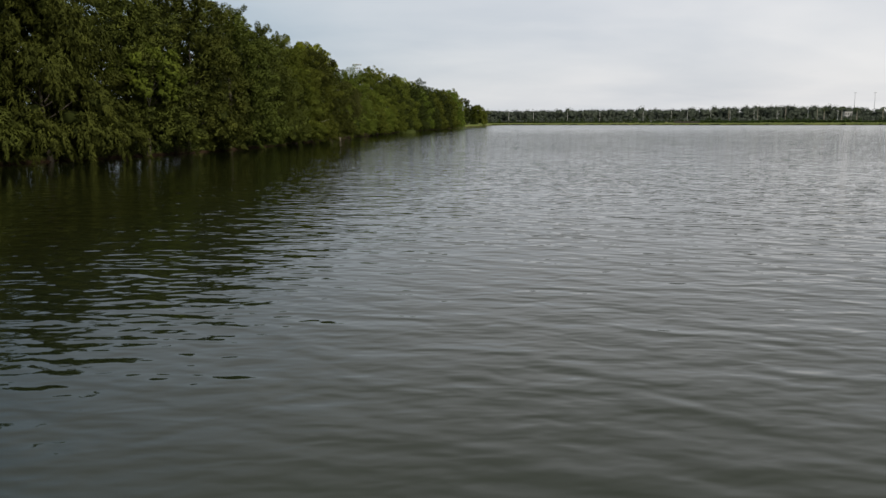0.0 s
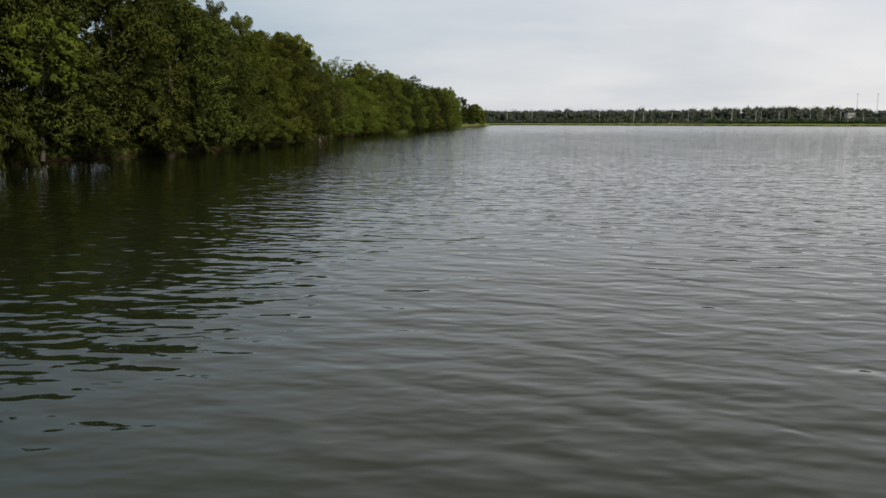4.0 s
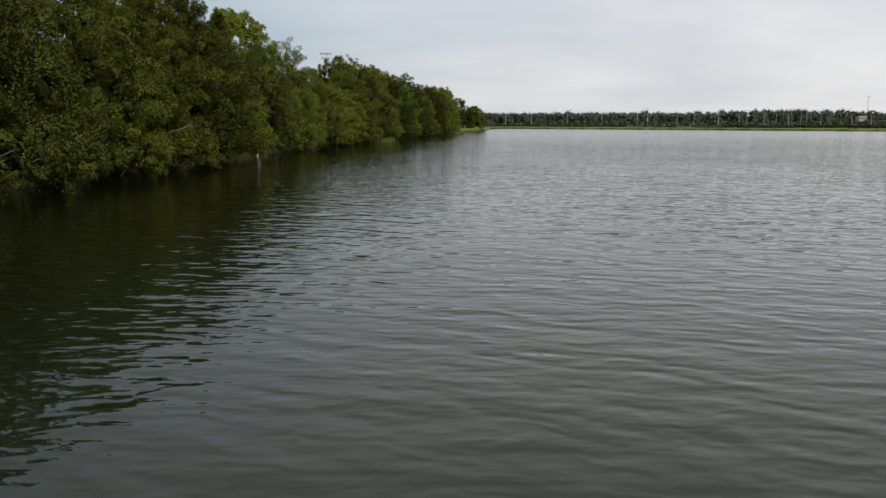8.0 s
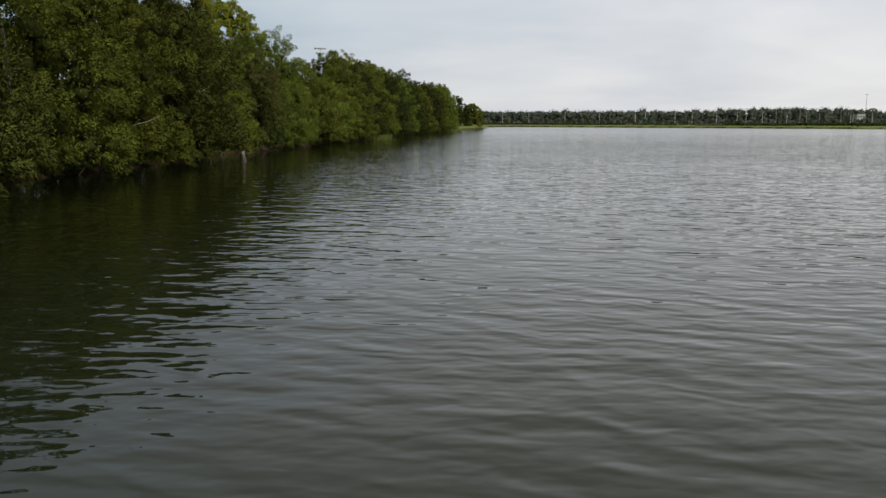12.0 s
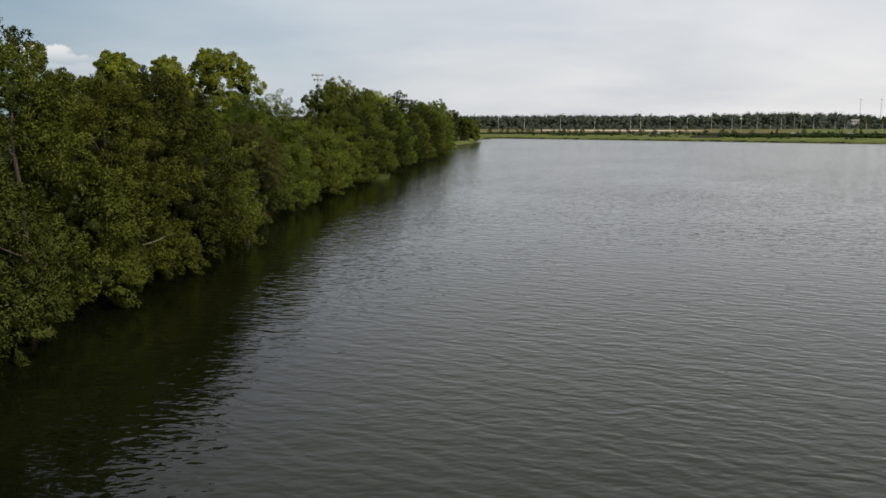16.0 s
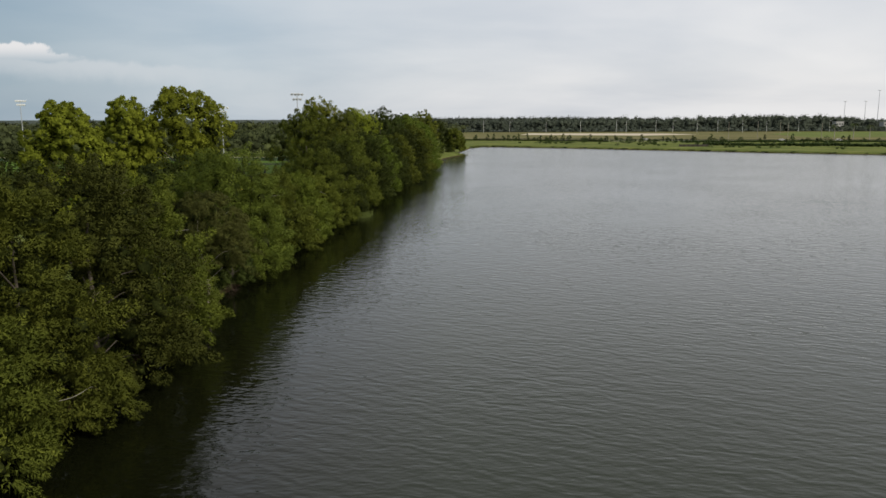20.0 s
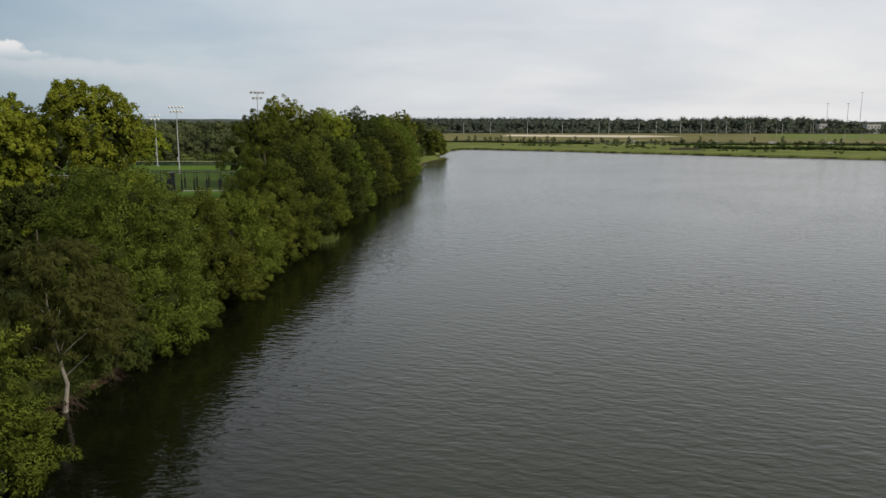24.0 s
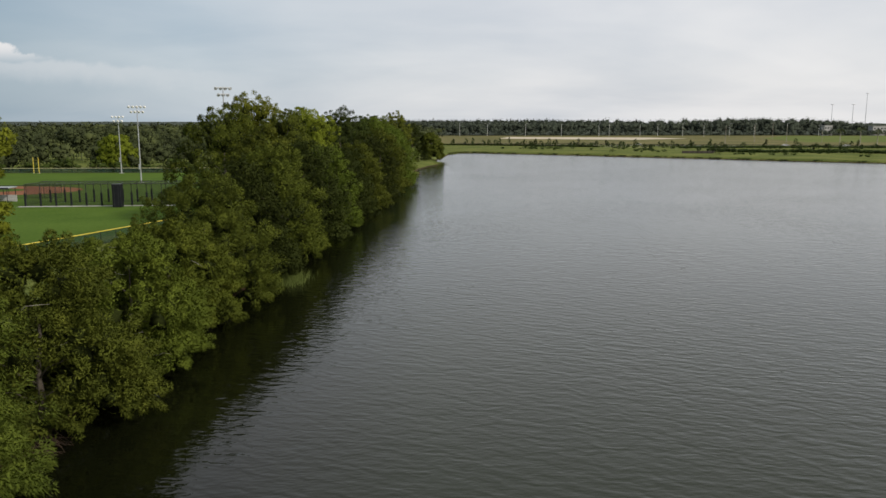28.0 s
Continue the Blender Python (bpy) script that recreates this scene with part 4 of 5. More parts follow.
for k, (x, y, long, deep, count) in enumerate(((-15.6, 150.7, 2.2, 1.8, 90), (-17.4, 131.2, 1.2, 1.2, 26), (-26.0, 63.5, 3.0, 2.0, 90), (-23.2, 70.2, 2.0, 1.6, 60), (-17.0, 136.0, 1.0, 1.4, 30))):
    roots(x, y, long, deep, count, 60 + k, "reddish-brown bare roots and dead twigs at the waterline")
reed_clump(-10.0, 190.0, 700, 0.9, 1.0, 5, "pale green reeds standing in the shallows")
reed_clump(3.5, 337, 1400, 1.6, 1.0, 6, "pale green marsh grass on a low spit")
reed_clump(14.5, 399, 1600, 2.0, 0.9, 7, "pale marsh grass on the grassy point")


def far_fringe():
    """Marsh grass all along the far waterline."""
    rng = np.random.default_rng(9)
    line = np.array([(26, 486), (32, 501.5), (42, 500), (56, 490), (80, 476), (102, 458), (129, 439), (158, 414), (190, 394), (240, 357)], float)
    pos = rng.uniform(0, len(line) - 1, 9000)
    k = pos.astype(int)
    p = line[k] + (line[k + 1] - line[k]) * (pos - k)[:, None] + rng.normal(0, 0.55, (len(k), 2)) + np.array([0.7, 0.9])
    h = rng.uniform(0.3, 0.9, len(k))
    side = np.column_stack([rng.normal(0, 0.13, (len(k), 2)), np.zeros(len(k))])
    b = np.column_stack([p, np.zeros(len(k))])
    v = np.stack([b - side, b + side, b + np.column_stack([rng.normal(0, 0.15, (len(k), 2)), h])], 1).reshape(-1, 3)
    tagged(new("marsh_grass", mesh_from("marsh_grass", v, np.arange(len(k) * 3).reshape(-1, 3), LEAF["reed"])), "marsh grass along the far waterline", "grass", kind="stuff")


far_fringe()


def far_scrub():
    """Low bushes scattered over the far bank, and dark sedge in tufts at its waterline."""
    rng = np.random.default_rng(77)
    line = np.array([(32, 502), (42, 500), (56, 490), (80, 476), (102, 458), (129, 439), (158, 414), (190, 394), (260, 344)], float)
    spots, sizes = [], []
    for _ in range(800):
        pos = rng.uniform(0, len(line) - 1)
        k = int(pos)
        p = line[k] + (line[k + 1] - line[k]) * (pos - k)
        if rng.uniform() < 0.45:
            q, size, base = p + np.array([0.4, 0.6]) + rng.normal(0, 0.5, 2), rng.uniform(0.16, 0.38), 0.2
            if noise.noise(Vector((pos * 4.0, 0, 2.0))) < -0.05:
                continue
        else:
            deep = rng.uniform(25, 150)
            q, size, base = p + np.array([0.62, 0.78]) * deep, rng.uniform(0.35, 1.3), LAND
            if noise.noise(Vector((q[0] * 0.05, q[1] * 0.05, 6.0))) < 0.0:
                continue
        spots.append((q[0], q[1], base + size * 0.6))
        sizes.append((size * (3.5 if base < 0.5 else 1.5), size * 1.2, size * 0.8))
    v, f = leaves(rng, np.array(spots), np.array(sizes), 60, 0.5, 0.36, 0.1)
    v[:, 2] = np.maximum(v[:, 2], 0.02)
    tagged(new("scrub", mesh_from("scrub", v, f, LEAF["hedge"])), "low dark scrub and sedge scattered over the far bank", "shrubs", kind="stuff")


far_scrub()

# ---- ball field behind the trees ----


def patch(name, outline, z, material, label, category):
    bm = bmesh.new()
    top = bm.faces.new([bm.verts.new((px, py, z)) for px, py in outline])
    bmesh.ops.triangulate(bm, faces=[top])
    me = bpy.data.meshes.new(name)
    bm.to_mesh(me)
    bm.free()
    me.materials.append(material)
    return tagged(new(name, me), label, category, kind="structure")


def arc(cx, cy, rx, ry, n=28, a0=0.0, a1=360.0):
    return [(cx + rx * math.cos(radians(a0 + (a1 - a0) * k / n)), cy + ry * math.sin(radians(a0 + (a1 - a0) * k / n))) for k in range(n)]


patch("field_turf", [(-150, 186), (-50, 186), (-30, 226), (-22, 240), (-30, 290), (-36, 338), (-165, 338)], LAND + 0.02, M_GRASS, "mown bright green turf of a ball field", "lawn")
patch("infield", arc(-84, 281, 19, 11.5), LAND + 0.04, M_CLAY, "reddish clay infield of the ball field", "infield")
patch("infield_grass", arc(-86, 282, 9.0, 5.0), LAND + 0.06, M_GRASS, "green grass diamond inside the clay infield", "lawn")
patch("cage_slab", [(-63, 248.8), (-28, 250.5), (-28, 251.8), (-63, 250.3)], LAND + 0.05, M_CONCRETE, "pale concrete slab under the batting cage", "slab")


def light_pole(x, y, height, rows, lamps, face, label, span=3.6):
    top = thing("floodlight_pole", x, y, LAND, label, "floodlight", "floodlights of the ball field")
    tube("pole", [(0, 0, -0.3), (0, 0, 0.1), (0, 0, 3), (0, 0, height * 0.6), (0, 0, height)], [0.21, 0.19, 0.16, 0.12, 0.08], M_STEEL, top, sides=10)
    part("base_plate", box(0.9, 0.9, 0.12, (0, 0, 0)), M_CONCRETE, top)
    part("control_box", box(0.35, 0.6, 1.2, (0.0, -0.48, 3.2), 0.03), M_STEEL, top, "grey steel control box")
    turn = Matrix.Rotation(radians(face), 4, "Z")
    for r in range(rows):
        z = height - 0.25 - r * 1.15
        wide = span - 0.9 * r
        arm = part("crossarm", box(wide, 0.16, 0.16, (0, 0, z)), M_STEEL, top)
        arm.data.transform(turn)
        n = lamps - r
        for k in range(n):
            px = (k - (n - 1) / 2) * wide / max(1, n - 1) * 0.96
            bm = bmesh.new()
            bmesh.ops.create_cone(bm, cap_ends=True, segments=12, radius1=0.33, radius2=0.13, depth=0.5)
            bmesh.ops.transform(bm, matrix=turn @ Matrix.Translation((px, -0.34, z + 0.05)) @ Matrix.Rotation(radians(62), 4, "X"), verts=bm.verts)
            lamp = part("lamp", bm, M_WHITE, top)
            glass = bmesh.new()
            bmesh.ops.create_circle(glass, cap_ends=True, segments=12, radius=0.30)
            bmesh.ops.transform(glass, matrix=turn @ Matrix.Translation((px, -0.34, z + 0.05)) @ Matrix.Rotation(radians(62), 4, "X") @ Matrix.Translation((0, 0, -0.258)), verts=glass.verts)
            part("lens", glass, M_LAMP_GLASS, lamp, "pale glass lens")
    return top


FLOOD = "tall steel floodlight pole with lamp banks"
light_pole(-59.3, 302, 17.9, 2, 5, 10, FLOOD + " beside the ball field")
light_pole(-75.6, 336.5, 15.8, 2, 4, -20, FLOOD + " at the outfield fence")
light_pole(-30.2, 259, 20.4, 2, 4, 200, FLOOD + " rising behind the trees", 2.6)
light_pole(-130.5, 346, 19.2, 2, 5, 60, FLOOD + " beyond the outfield")
light_pole(-124.0, 314, 20.2, 2, 5, 70, FLOOD + " beside the clay infield")
light_pole(-152.0, 420, 18.4, 2, 4, 30, FLOOD + " beyond the outfield fence")


def fence(points, height, step, screen, cap, label, name="chain_link_fence"):
    top = thing(name, points[0][0], points[0][1], LAND, label, "fence")
    ox, oy = points[0]
    for (ax, ay), (bx, by) in zip(points, points[1:]):
        length = math.hypot(bx - ax, by - ay)
        n = max(1, round(length / step))
        turn = math.atan2(by - ay, bx - ax)
        mx, my = (ax + bx) / 2 - ox, (ay + by) / 2 - oy
        for k in range(n + (points[-1] == (bx, by))):
            px, py = ax + (bx - ax) * k / n - ox, ay + (by - ay) * k / n - oy
            tube("post", [(px, py, -0.2), (px, py, height * 0.5), (px, py, height + 0.04)], [0.045, 0.045, 0.045], M_DARK_STEEL, top, sides=6)
        part("bottom_rail", box(length, 0.05, 0.05, (mx, my, 0.06), rz=turn), M_DARK_STEEL, top)
        part("top_cap", box(length, 0.11, 0.10, (mx, my, height), 0.02, turn), cap, top, "yellow plastic top cap" if cap is M_YELLOW else "")
        part("mesh_panel", box(length, 0.012, height - 0.1, (mx, my, 0.08), rz=turn), screen, top)
    return top


fence([(-165, 338.5), (-140, 338.5), (-110, 338.5), (-80, 338.5), (-55, 338.5), (-36, 338.0)], 1.3, 3.0, M_CHAIN, M_CREAM, "green chain-link outfield fence with a faded cream top cap")
fence([(-50, 172), (-42.4, 189), (-35, 205.3), (-29.3, 218.8), (-22, 240)], 1.5, 2.6, M_CHAIN, M_YELLOW, "low chain-link fence with a yellow top cap on the lawn")
fence([(-100, 262), (-84, 263.5), (-62, 264.5)], 2.4, 3.0, M_NET, M_DARK_STEEL, "black chain-link backstop fence by the infield", "backstop_fence")


def batting_cage():
    top = thing("batting_cage", -62, 250, LAND, "black batting cage of padded posts and netting on concrete", "batting cage")
    n, step, deep, high = 14, 2.5, 6.4, 3.8
    for k in range(n):
        for dy in (0.0, deep):
            px, py = k * step + (1.4 if dy else 0.0), k * 0.05 + dy
            tube("post", [(px, py, -0.2), (px, py, 2), (px, py, high)], [0.06, 0.06, 0.06], M_DARK_STEEL, top, sides=8)
            tube("post_pad", [(px, py, 0.12), (px, py, 1.2), (px, py, 2.3)], [0.17, 0.17, 0.17], M_BLACK, top, "black padding round the post", 10)
        tube("cross_rail", [(k * step, k * 0.05, high), (k * step + 0.7, deep / 2, high), (k * step + 1.4, deep, high)], [0.04] * 3, M_DARK_STEEL, top, sides=6)
    for dy in (0.0, deep):
        tube("top_rail", [(0, dy, high), (n * step / 2, dy + 0.25, high), ((n - 1) * step + 1.4, dy + 0.5, high)], [0.05] * 3, M_DARK_STEEL, top, sides=6)
        part("side_net", box((n - 1) * step, 0.012, high - 0.15, ((n - 1) * step / 2, dy + 0.25, 0.1)), M_NET, top, "black side netting")
    for px in (0.05, (n - 1) * step + 0.05):
        part("end_net", box(0.012, deep, high - 0.15, (px, deep / 2, 0.1)), M_NET, top, "black end netting")
    part("roof_net", box((n - 1) * step, deep, 0.012, ((n - 1) * step / 2, deep / 2, high - 0.1)), M_NET, top, "black roof netting")


batting_cage()
shed = thing("windscreen_box", -46.2, 248.6, LAND, "tall black padded box beside the batting cage", "storage box")
part("body", box(1.4, 1.4, 3.8, (0, 0, 0.0), 0.06), M_BLACK, shed)
part("lid", box(1.5, 1.5, 0.1, (0, 0, 3.8), 0.02), M_DARK_STEEL, shed)
for k in (-0.35, 0.35):
    part("seam", box(0.05, 0.03, 3.5, (k, -0.712, 0.15)), M_DARK_STEEL, shed)


def dugout(x, y, label):
    top = thing("dugout", x, y, LAND, label, "dugout")
    part("roof", box(7.0, 3.4, 0.16, (0, 0, 2.55), 0.03), M_STEEL, top, "grey metal roof")
    part("fascia", box(7.1, 0.08, 0.3, (0, -1.72, 2.45)), M_DARK_STEEL, top)
    part("back_wall", box(6.8, 0.15, 1.2, (0, 1.5, 0.0)), M_CONCRETE, top)
    part("bench", box(6.0, 0.4, 0.06, (0, 0.9, 0.45)), M_STEEL, top)
    for px in (-3.2, -1.1, 1.1, 3.2):
        for py in (-1.55, 1.55):
            tube("post", [(px, py, -0.1), (px, py, 1.2), (px, py, 2.56)], [0.06] * 3, M_DARK_STEEL, top, sides=6)


dugout(-71.0, 257.5, "small open dugout with a flat grey metal roof")
for px in (-104.8, -103.4):
    pole = thing("foul_pole", px + 5.0, 337.6, LAND, "yellow painted foul pole at the outfield fence", "pole", "foul poles")
    tube("pole", [(0, 0, -0.2), (0, 0, 2), (0, 0, 4.4)], [0.09, 0.09, 0.09], M_YELLOW, pole, sides=8)
    part("foot", box(0.4, 0.4, 0.1, (0, 0, 0)), M_CONCRETE, pole)

# ---- woods ----


def small_ico():
    bm = bmesh.new()
    bmesh.ops.create_icosphere(bm, subdivisions=1, radius=1.0)
    v = np.array([p.co[:] for p in bm.verts])
    f = np.array([[q.index for q in p.verts] for p in bm.faces])
    bm.free()
    return v, f


def woods(name, kind, spots, leaf, per, label, seed, lumps=5, dense=0.0):
    """Many crowns far off, in one mesh: each a heap of boughs coated with leaves, on a stem."""
    rng = np.random.default_rng(seed)
    iv, jf = small_ico()
    pieces, round_off = [], []
    for x, y, h, r in spots:
        tall = h - LAND
        a = rng.uniform(0, 2 * math.pi, lumps)
        u = np.linspace(0.32, 0.80, lumps) + rng.normal(0, 0.05, lumps)
        w = r * 0.55 * np.sqrt(np.clip(1.15 - u, 0.05, 1)) * rng.uniform(0.5, 1.1, lumps)
        c = np.column_stack([x + w * np.cos(a), y + w * np.sin(a), LAND + u * tall])
        s = np.column_stack([r * rng.uniform(0.40, 0.60, lumps) * (5.0 / lumps) ** 0.5] * 2 + [np.minimum(tall * 0.24, r * 0.5) * rng.uniform(0.85, 1.15, lumps) * (5.0 / lumps) ** 0.4])
        for cc, ss in zip(c, s):
            pieces.append((cc + iv * ss * 0.62 * (1 + rng.normal(0, 0.12, (len(iv), 1))), jf))
            round_off.append(unit(iv + np.array([0, 0, 0.3])))
        k = rng.integers(0, lumps, per)
        d = unit(rng.normal(size=(per, 3)) + np.array([0, 0, 0.35]))
        pieces.append(leaves(rng, c[k] + d * s[k] * rng.uniform(0.65, 1.3, (per, 1)), np.full((per, 3), 0.02), 1, leaf, leaf * 0.7, 0.1, d, 3.0, 0.5))
        round_off.append(np.repeat(unit(d + rng.normal(size=d.shape) * 0.25 + np.array([0, 0, 0.3])), 3, 0))
        t = np.array([[[x - 0.2, y, LAND - 0.2], [x + 0.2, y, LAND - 0.2], [x, y, h * 0.8]]])
        pieces.append((t.reshape(-1, 3), np.array([[0, 1, 2]])))
        round_off.append(np.tile([[0.0, -1.0, 0.0]], (3, 1)))
    v, f = join_arrays(pieces)
    me = mesh_from(name, v, f, LEAF[kind], True)
    # leaves of a dense far wood show their lit upper sides alike
    shade = np.concatenate(round_off)
    me.normals_split_custom_set_from_vertices(unit(shade + dense * np.array([0.1, -0.5, 0.6])).astype(np.float32))
    return tagged(new(name, me), label, "woods", kind="stuff")


rng = np.random.default_rng(21)
near_spots = []
for k in range(380):
    u = rng.uniform(0, 1) ** 1.3
    yy = 345 + 215 * u
    xx = rng.uniform(-30 - 0.78 * (yy - 110), 6 if yy > 440 else -18)
    lump = noise.noise(Vector((xx * 0.02, yy * 0.02, 1.0)))
    wide = rng.uniform(2.6, 6.0)
    near_spots.append((xx, yy, 5.6 + 0.8 * wide + 2.4 * lump + rng.uniform(-1.4, 1.6) + 3.0 * u, wide))
edge_spots = [(xx + rng.normal(0, 1.5), 341.5 + rng.uniform(0, 4), rng.uniform(2.5, 5.5), rng.uniform(2.5, 4.0)) for xx in np.arange(-340, -20, 3.6)]
woods("woodland", "wood", near_spots, 0.75, 330, "mixed green woodland behind the ball field", 22, 9, 0.7)
woods("woodland_edge", "dark", edge_spots, 0.6, 110, "dark undergrowth along the edge of the woodland", 26)
mid_spots = []
for k in range(520):
    yy = 560 + 380 * rng.uniform(0, 1)
    xx = rng.uniform(-650, 34)
    mid_spots.append((xx, yy, 12.5 + 2.2 * noise.noise(Vector((xx * 0.012, yy * 0.012, 4.0))) + rng.uniform(-1.2, 1.2), rng.uniform(7, 14)))
woods("distant_woodland", "wood", mid_spots, 1.9, 90, "distant mixed woodland reaching to the horizon", 23)
right_spots = []
for row, yy in enumerate((954, 974)):
    x = -60.0
    while x < 900:
        big = rng.uniform(7.0, 13.0)
        x += big * rng.uniform(0.45, 0.85)
        swell = 2.0 * noise.noise(Vector((x * 0.009, 2.0, 0))) + 1.5 * noise.noise(Vector((x * 0.04, 5.0, 0)))
        tall = np.interp(x, [-60, 150, 290, 380, 450, 520, 560, 900], [15, 15.2, 17.6, 20.5, 20, 16.5, 13, 13]) + swell + 0.25 * (big - 8) + rng.uniform(-0.8, 0.8)
        right_spots.append((x, yy + rng.normal(0, 3) + 0.03 * x, tall - 1.0 + (2.6 if rng.uniform() < 0.03 else 0), big))
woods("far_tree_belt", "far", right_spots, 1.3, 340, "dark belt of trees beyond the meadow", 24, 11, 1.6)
back_spots = []
for yy in (1130, 1270, 1420):
    x = -40.0
    while x < 360:
        big = rng.uniform(8, 13)
        x += big * rng.uniform(0.6, 1.0)
        back_spots.append((x, yy + rng.normal(0, 12), 17.5 + 1.5 * (yy - 1130) / 290 + 1.5 * noise.noise(Vector((x * 0.02, yy, 0))) + rng.uniform(-0.8, 0.8), big))
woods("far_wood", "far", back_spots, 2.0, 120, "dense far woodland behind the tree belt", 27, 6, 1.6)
under_spots = [(x + rng.normal(0, 4), 944 + 0.03 * x + rng.normal(0, 3), rng.uniform(3, 8), rng.uniform(3, 6)) for x in np.arange(-30, 820, 4.5)] + [(x + rng.normal(0, 1), 940 + rng.normal(0, 1.0), rng.uniform(6.2, 8.2), rng.uniform(3, 4.5)) for x in np.arange(468, 556, 2.8)]
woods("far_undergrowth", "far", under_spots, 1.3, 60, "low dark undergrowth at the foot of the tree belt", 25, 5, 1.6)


def canopy():
    """The unbroken tops of the woods, out to the horizon."""
    xs = np.concatenate([np.arange(-4200, -700, 90.0), np.arange(-700, 1100, 34.0), np.arange(1100, 4200, 90.0)])
    ys = np.concatenate([np.arange(930, 1500, 26.0), np.arange(1500, 4600, 110.0)])
    gx, gy = np.meshgrid(xs, ys)
    bump = np.array([noise.noise(Vector((x * 0.018, y * 0.018, 3.0))) + 0.6 * noise.noise(Vector((x * 0.06, y * 0.06, 7.0))) for x, y in zip(gx.ravel(), gy.ravel())]).reshape(gx.shape)
    edge = np.clip((gy - 930 - 0.03 * np.maximum(gx, 0) - np.where(gx > -30, 70, 0)) / 20, 0, 1)
    rise = np.clip((gy - 1020) / 420, 0, 1) * 4.0 * np.clip((gx + 60) / 60, 0, 1) * (1 - np.clip((gx - 420) / 200, 0, 1))
    z = LAND + edge * (9.5 - np.clip((gx - 350) / 250, 0, 1) * 4 + 4.0 * bump + rise + np.clip((gy - 1200) / 1500, 0, 1) * 3)
    ny, nx = gx.shape
    i, j = np.meshgrid(np.arange(ny - 1), np.arange(nx - 1), indexing="ij")
    k = i * nx + j
    f = np.stack([k, k + 1, k + nx + 1, k + nx], -1).reshape(-1, 4)
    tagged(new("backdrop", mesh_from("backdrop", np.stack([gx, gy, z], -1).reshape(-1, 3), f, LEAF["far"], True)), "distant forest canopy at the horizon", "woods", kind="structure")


canopy()
tree("meadow_tree", -80.5, 349, 11.0, 5.6, "broad", lobes=30, seed=160, label="bright green tree at the edge of the woodland", base=LAND, per=60, group="", low=0.8, leaf=(0.6, 0.3), skirt=6, clumps=6)

# ---- far shore ----
patch("meadow", [(24, 640), (60, 626), (235, 590), (300, 572), (430, 540), (900, 560), (900, 968), (20, 946)], LAND + 0.03, M_DRY, "dry olive-brown meadow beyond the far shore", "meadow")
patch("sand_lot", [(92, 790), (196, 742), (262, 792), (240, 838), (112, 866)], LAND + 0.06, M_SAND, "strip of pale bare sand on the meadow", "sand")
patch("road", [(-30, 632), (20, 621), (60, 607), (130, 591), (235, 564), (300, 546), (430, 512), (432, 519), (302, 553), (237, 571), (132, 598), (62, 614), (20, 628), (-30, 639)], LAND + 0.07, M_ROAD,
      "grey road behind the far shore", "road")
patch("path", [(34, 598), (70, 587), (112, 566), (150, 553), (150, 555.5), (113, 568.5), (71, 589.5), (34, 600.5)], LAND + 0.05, M_SAND, "pale sandy footpath along the far bank", "path")
patch("far_turf", [(300, 660), (560, 700), (760, 930), (420, 930), (330, 790)], LAND + 0.08, M_MEADOW, "green lawn beyond the road", "lawn")


def shrub(name, x, y, h, r, kind, seed, label, category, group, stem=False):
    rng = np.random.default_rng(seed + 500)
    top = thing(name, x, y, LAND, label, category, group)
    lo = h * (0.24 if stem else 0.10)
    tube("trunk", [(0, 0, -0.2), (0.03, 0, h * 0.3), (0, 0.04, h * 0.7)], [0.09, 0.07, 0.03], M_BARK, top, sides=6)
    n = 12
    a, u = rng.uniform(0, 6.28, n), np.linspace(0, 1, n)
    w = np.sqrt(np.clip(1 - (1.6 * u - 0.6) ** 2, 0.05, 1)) * r * 0.6
    c = np.column_stack([w * np.cos(a), w * np.sin(a), lo + (h - lo) * (0.1 + 0.8 * u)])
    v, f = leaves(rng, c, np.full((n, 3), r * 0.45), 26, 0.42, 0.28, 0.1, unit(c - np.array([0, 0, h * 0.4])))
    v[:, 2] = np.maximum(v[:, 2], 0.02)
    child("crown", mesh_from("crown", v, f, LEAF[kind]), top)


SAPLINGS = ((39.1, 616.1), (46.6, 609.7), (50.4, 603.6), (59.7, 597.4), (68.7, 615.3), (75.0, 615.2), (80.3, 585.4), (86.8, 585.2), (93.1, 574.1), (99.6, 584.9),
            (113.2, 584.5), (120.1, 568.1), (123.1, 557.8), (140.1, 557.2), (148.9, 542.4), (172.6, 556.3), (184.0, 555.9), (229.9, 581.2), (248.4, 580.7), (267.7, 553.4), (270.3, 551.0))
SHRUBS = ((75.2, 582.5, 2.2), (81.8, 574.5, 3.0), (87.1, 569.0, 3.2), (102.5, 553.4, 3.4), (125.7, 552.7, 2.4), (129.1, 547.8, 3.3), (140.2, 541.0, 2.2), (141.1, 533.5, 2.0),
          (149.5, 524.4, 4.2), (177.3, 532.4, 2.6), (219.8, 509.5, 2.6), (216.4, 476, 4.8), (64, 590, 1.8), (110, 560, 2.0), (134, 540, 1.8), (160, 530, 1.8))
for k, (x, y) in enumerate(SAPLINGS):
    h = 3.4 + 1.5 * ((k * 0.37) % 1)
    shrub("sapling", x, y, h, 0.95 + 0.3 * ((k * 0.61) % 1), "hedge", k, "young tree on a thin stem beside the far road", "tree", "young trees along the far road", True)
for k, (x, y, h) in enumerate(SHRUBS):
    shrub("shrub", x, y, h, h * 0.55, "hedge", 60 + k, "dense dark green shrub on the far bank", "shrub", "shrubs on the far bank")
